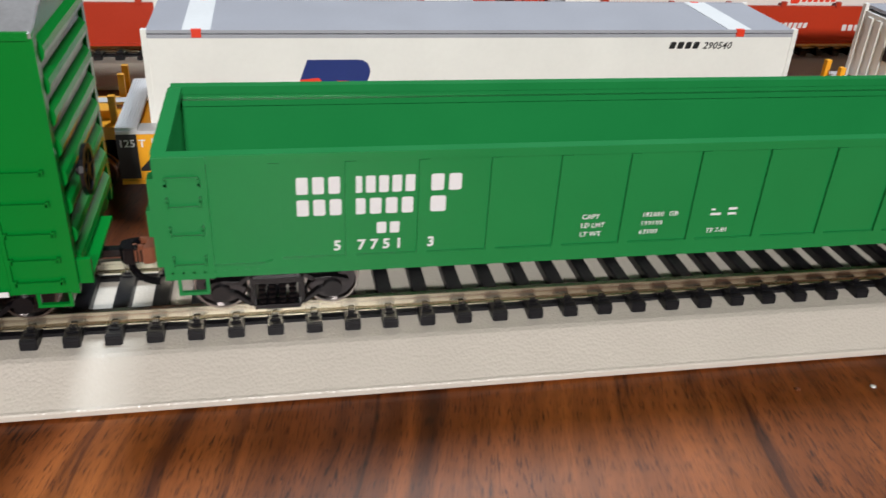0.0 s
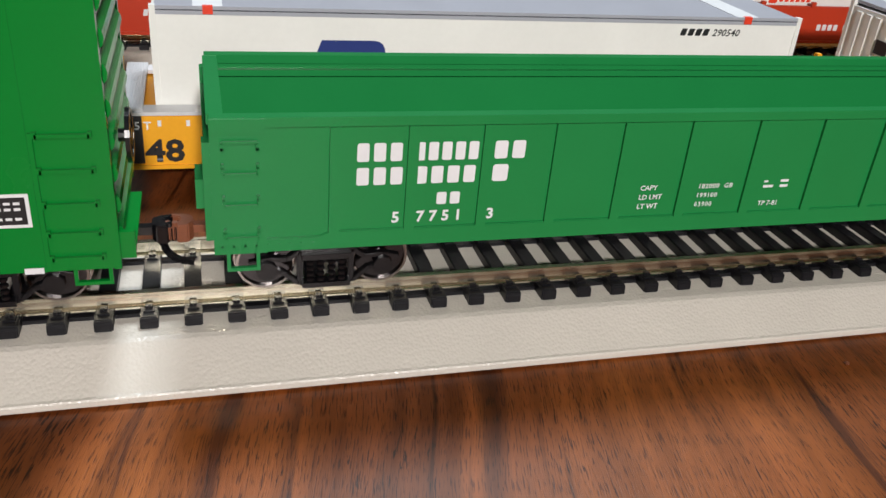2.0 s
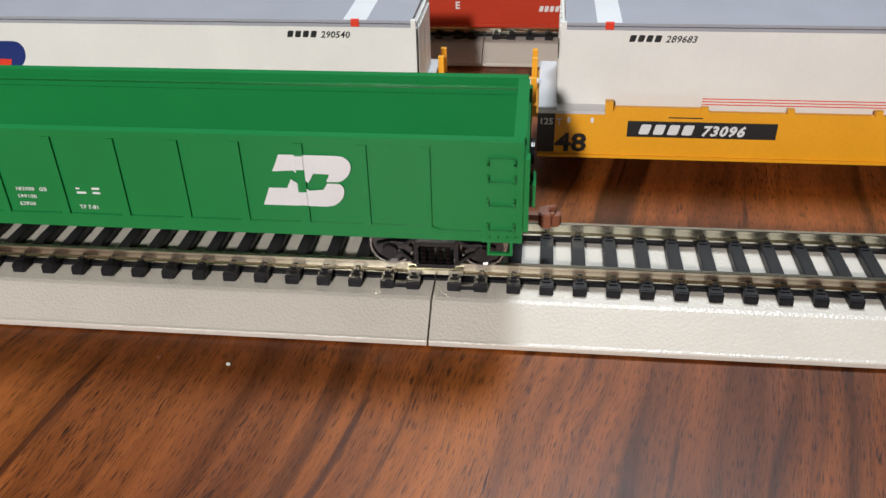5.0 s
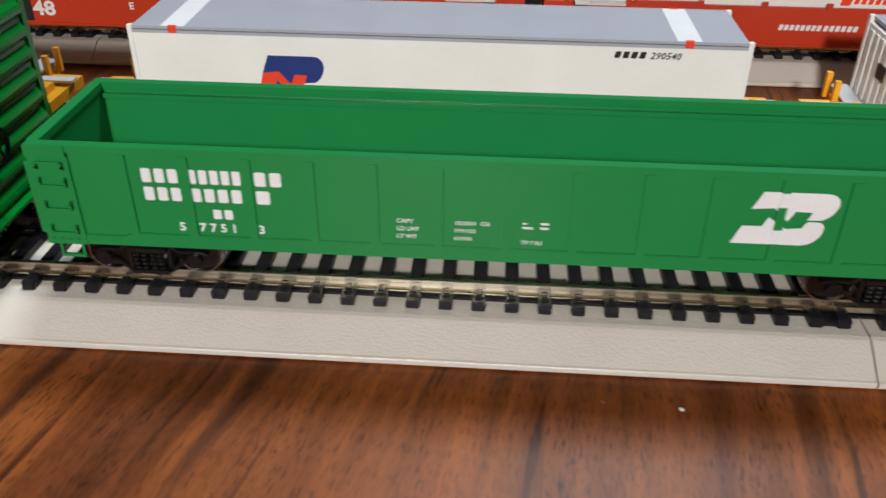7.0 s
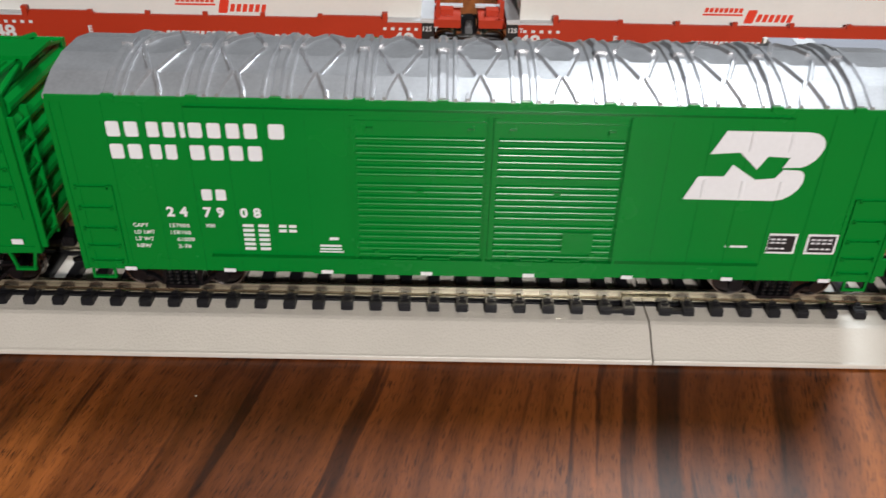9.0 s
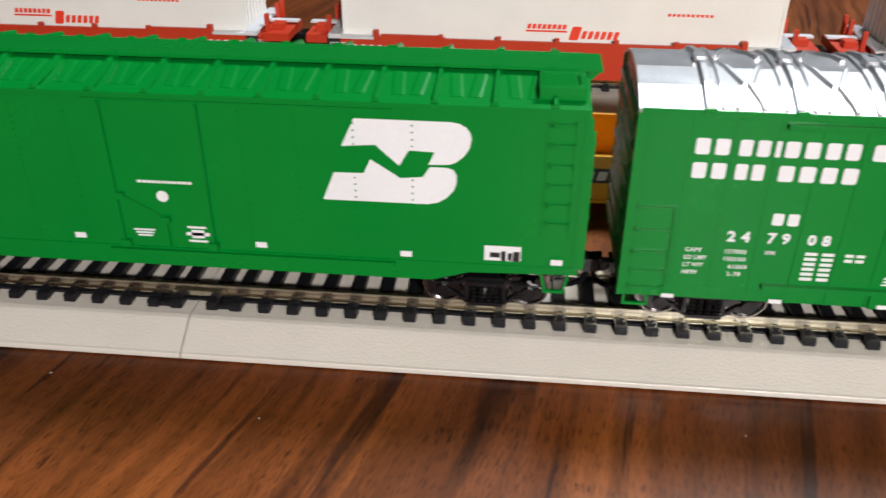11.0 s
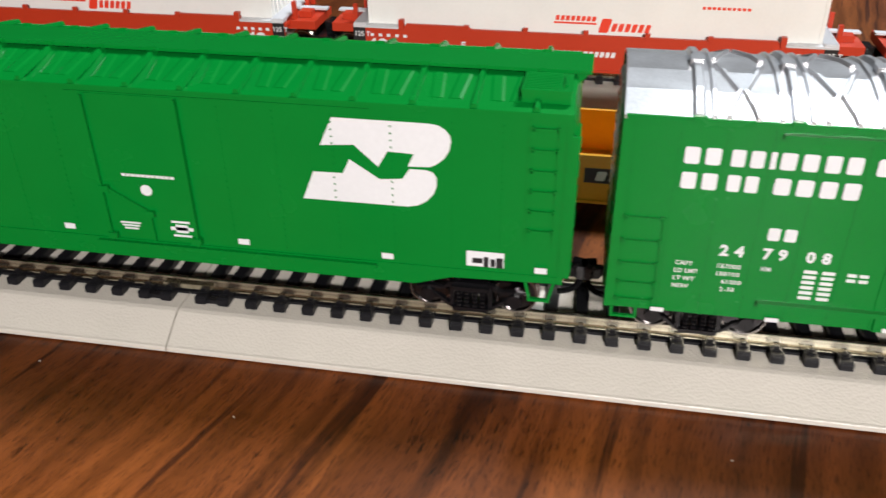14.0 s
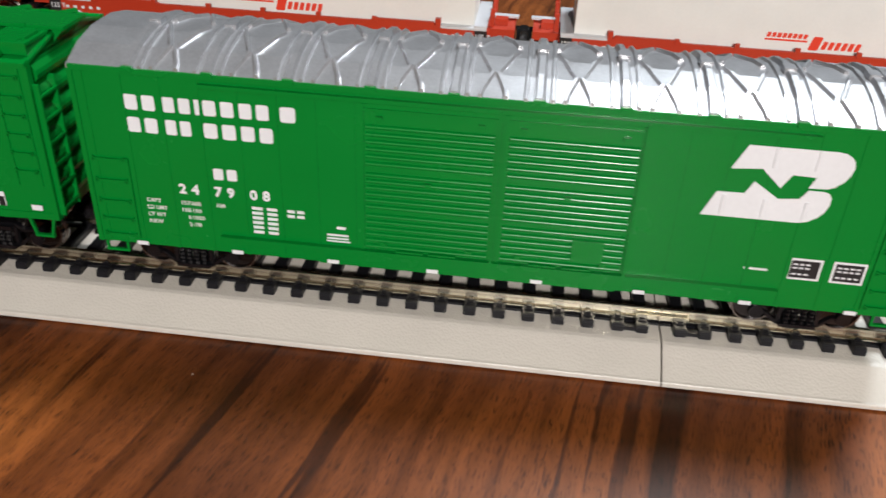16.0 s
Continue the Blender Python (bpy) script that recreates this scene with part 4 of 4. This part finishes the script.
PITCH = 203.0
YEL = "yellow articulated well car model, grey end walkways"
for k, lab in ((-1, "empty " + YEL), (0, YEL + ", one container aboard"), (1, YEL + ", one container aboard")):
    well_car("well_car", 131.5 + k * 205.5, 72.5, 4.0, YELLOW, lab, "yellow well car set", 4.0, k == -1, True)
for k in (-2, -1, 0, 1):
    well_car("well_car", 61.5 + k * PITCH, 162.0, RAIL_TOP, RED, "red articulated well car model carrying a white container", "red well car set", 0.0, k == -2, False)


def container(x, y, z, kind, digits=""):
    grey = kind == "grey"
    c = thing("shipping_container", x, y, z, "white model container, grey roof, blue and red emblem" if grey else "plain white model container with orange-red script shapes",
              "model container", "containers in the well cars")
    L, W, H = 82.0, 14.2, 34.6
    part("box", boxes((-L, L, -W, W, 0, H - 1.8)), CONTAINER, c, bevel=0.25)
    part("roof", boxes((-L + 0.8, L - 0.8, -W + 0.5, W - 0.5, H - 1.0, H - 0.1)), CONT_ROOF if grey else CONTAINER, c, "grey roof" if grey else "", 0.2)
    for s in (-1, 1):
        part("top_rail", boxes((-L + 0.4, L - 0.4, *sorted((s * (W - 0.6), s * (W + 0.15))), H - 0.75, H), (-L + 0.4, L - 0.4, *sorted((s * (W - 0.6), s * (W + 0.1))), H - 1.9, H - 1.05)), CONT_ROOF if grey else CONTAINER, c, bevel=0.12)
        for q in (-1, 1):
            part("corner_post", boxes((*sorted((q * (L - 1.0), q * (L + 0.3))), *sorted((s * (W - 1.2), s * (W + 0.25))), 0, H + 0.1)), CONTAINER, c, bevel=0.2)
    for k in range(6):
        x0 = -W + 2 + k * 4.1
        for q in (-1, 1):
            part("end_corrugation", boxes((*sorted((q * (L - 0.1), q * (L + 0.5))), x0, x0 + 2.2, 1.5, H - 3.0)), CONTAINER, c, bevel=0.2)
    yp = -W - 0.02
    if grey:
        for q in (-70.0, 66.0):
            part("roof_stripe", boxes((q - 3.2, q + 3.2, -W + 0.2, W - 0.2, H - 0.12, H + 0.06)), WHITE, c, "white roof stripe")
            for s in (-1, 1):
                part("lifting_mark", boxes((q - 1.1, q + 1.1, *sorted((s * (W - 0.8), s * (W + 0.35))), H - 1.7, H + 0.12)), RED_PRINT, c, "red lifting mark", 0.15)
        print_logo(-49.6 if digits == "290540" else 28.0, 12.6, 19.8, 14.8, yp, BLUE, c, RED_PRINT)
        if digits:
            x0 = 47.0 if digits == "290540" else -64.8
            print_blocks("letter_block", [(x0, x0 + 8.0, 4)], 29.7, 1.8, yp, BLACK_PRINT, c, 0.25)
            print_text("container_number", digits, x0 + 9.3, 29.7, 1.85, yp, BLACK_PRINT, c, 0.02, slant=0.25, spacing=1.05)
        part("door_panel", boxes((L + 0.2, L + 0.7, -W + 2, -0.3, 2, H - 3), (L + 0.2, L + 0.7, 0.3, W - 2, 2, H - 3)), CONTAINER, c, bevel=0.15)
        part("data_plate", boxes((-L - 0.75, -L - 0.5, -6, -1, 22, 26)), BLACK_PRINT, c)
        print_lines("warning_stripe", [(-44, 70, 14.2 - k * 0.8, 0.25) for k in range(3)], yp, RED_PRINT, c)
    else:
        for x0 in (-12.0,):
            print_lines("script_band", [(x0, x0 + 15.5, 15.2, 0.7)], yp, RED_PRINT, c)
            print_blocks("script_block", [(x0 + 0.4, x0 + 15.0, 8)], 16.4, 1.8, yp, RED_PRINT, c, 0.2, gap=0.25)
            print_blocks("script_block", [(x0 + 16.2, x0 + 19.8, 1)], 12.4, 5.2, yp, RED_PRINT, c, 0.25)
            print_blocks("script_block", [(x0 + 20.8, x0 + 34.4, 6)], 13.0, 3.0, yp, RED_PRINT, c, 0.25, gap=0.3)
        print_lines("code_text", [(40 + k * 1.7, 41.2 + k * 1.7, 22.4, 1.0) for k in range(10)], yp, RED_PRINT, c)
    return c


container(134.0, 74.0, 7.0, "grey", "290540")
container(134.0 + PITCH, 74.0, 7.0, "grey", "289683")
for k in (-2, -1, 0, 1):
    container(61.5 + k * PITCH, 162.0, 14.4, "plain")


# ---- crumbs on the table ----
def crumb(x, y, r, mat, label):
    bm = bmesh.new()
    bmesh.ops.create_icosphere(bm, subdivisions=1, radius=r)
    for v in bm.verts:
        v.co *= random.uniform(0.7, 1.25)
        v.co.z = v.co.z * 0.5 + r * 0.42
    ob = new("crumb", mesh_of("crumb", bm, mat))
    ob.location = (x * MM, y * MM, 0)
    tagged(ob, label, "crumb", "crumbs on the table")


for x, y, r, mat in ((189.0, -33.0, 0.55, CONTAINER), (174.0, -32.0, 0.5, RUST), (237, -41, 0.35, RUST), (-256, -32, 0.22, CONTAINER), (-262, -50, 0.2, CONTAINER), (-270, -38, 0.35, RUST), (-205, -42, 0.18, CONTAINER), (-104, -37, 0.18, CONTAINER)):
    crumb(x, y, r, mat, "tiny pale crumb lying on the wooden table" if mat is CONTAINER else "tiny reddish crumb lying on the wooden table")
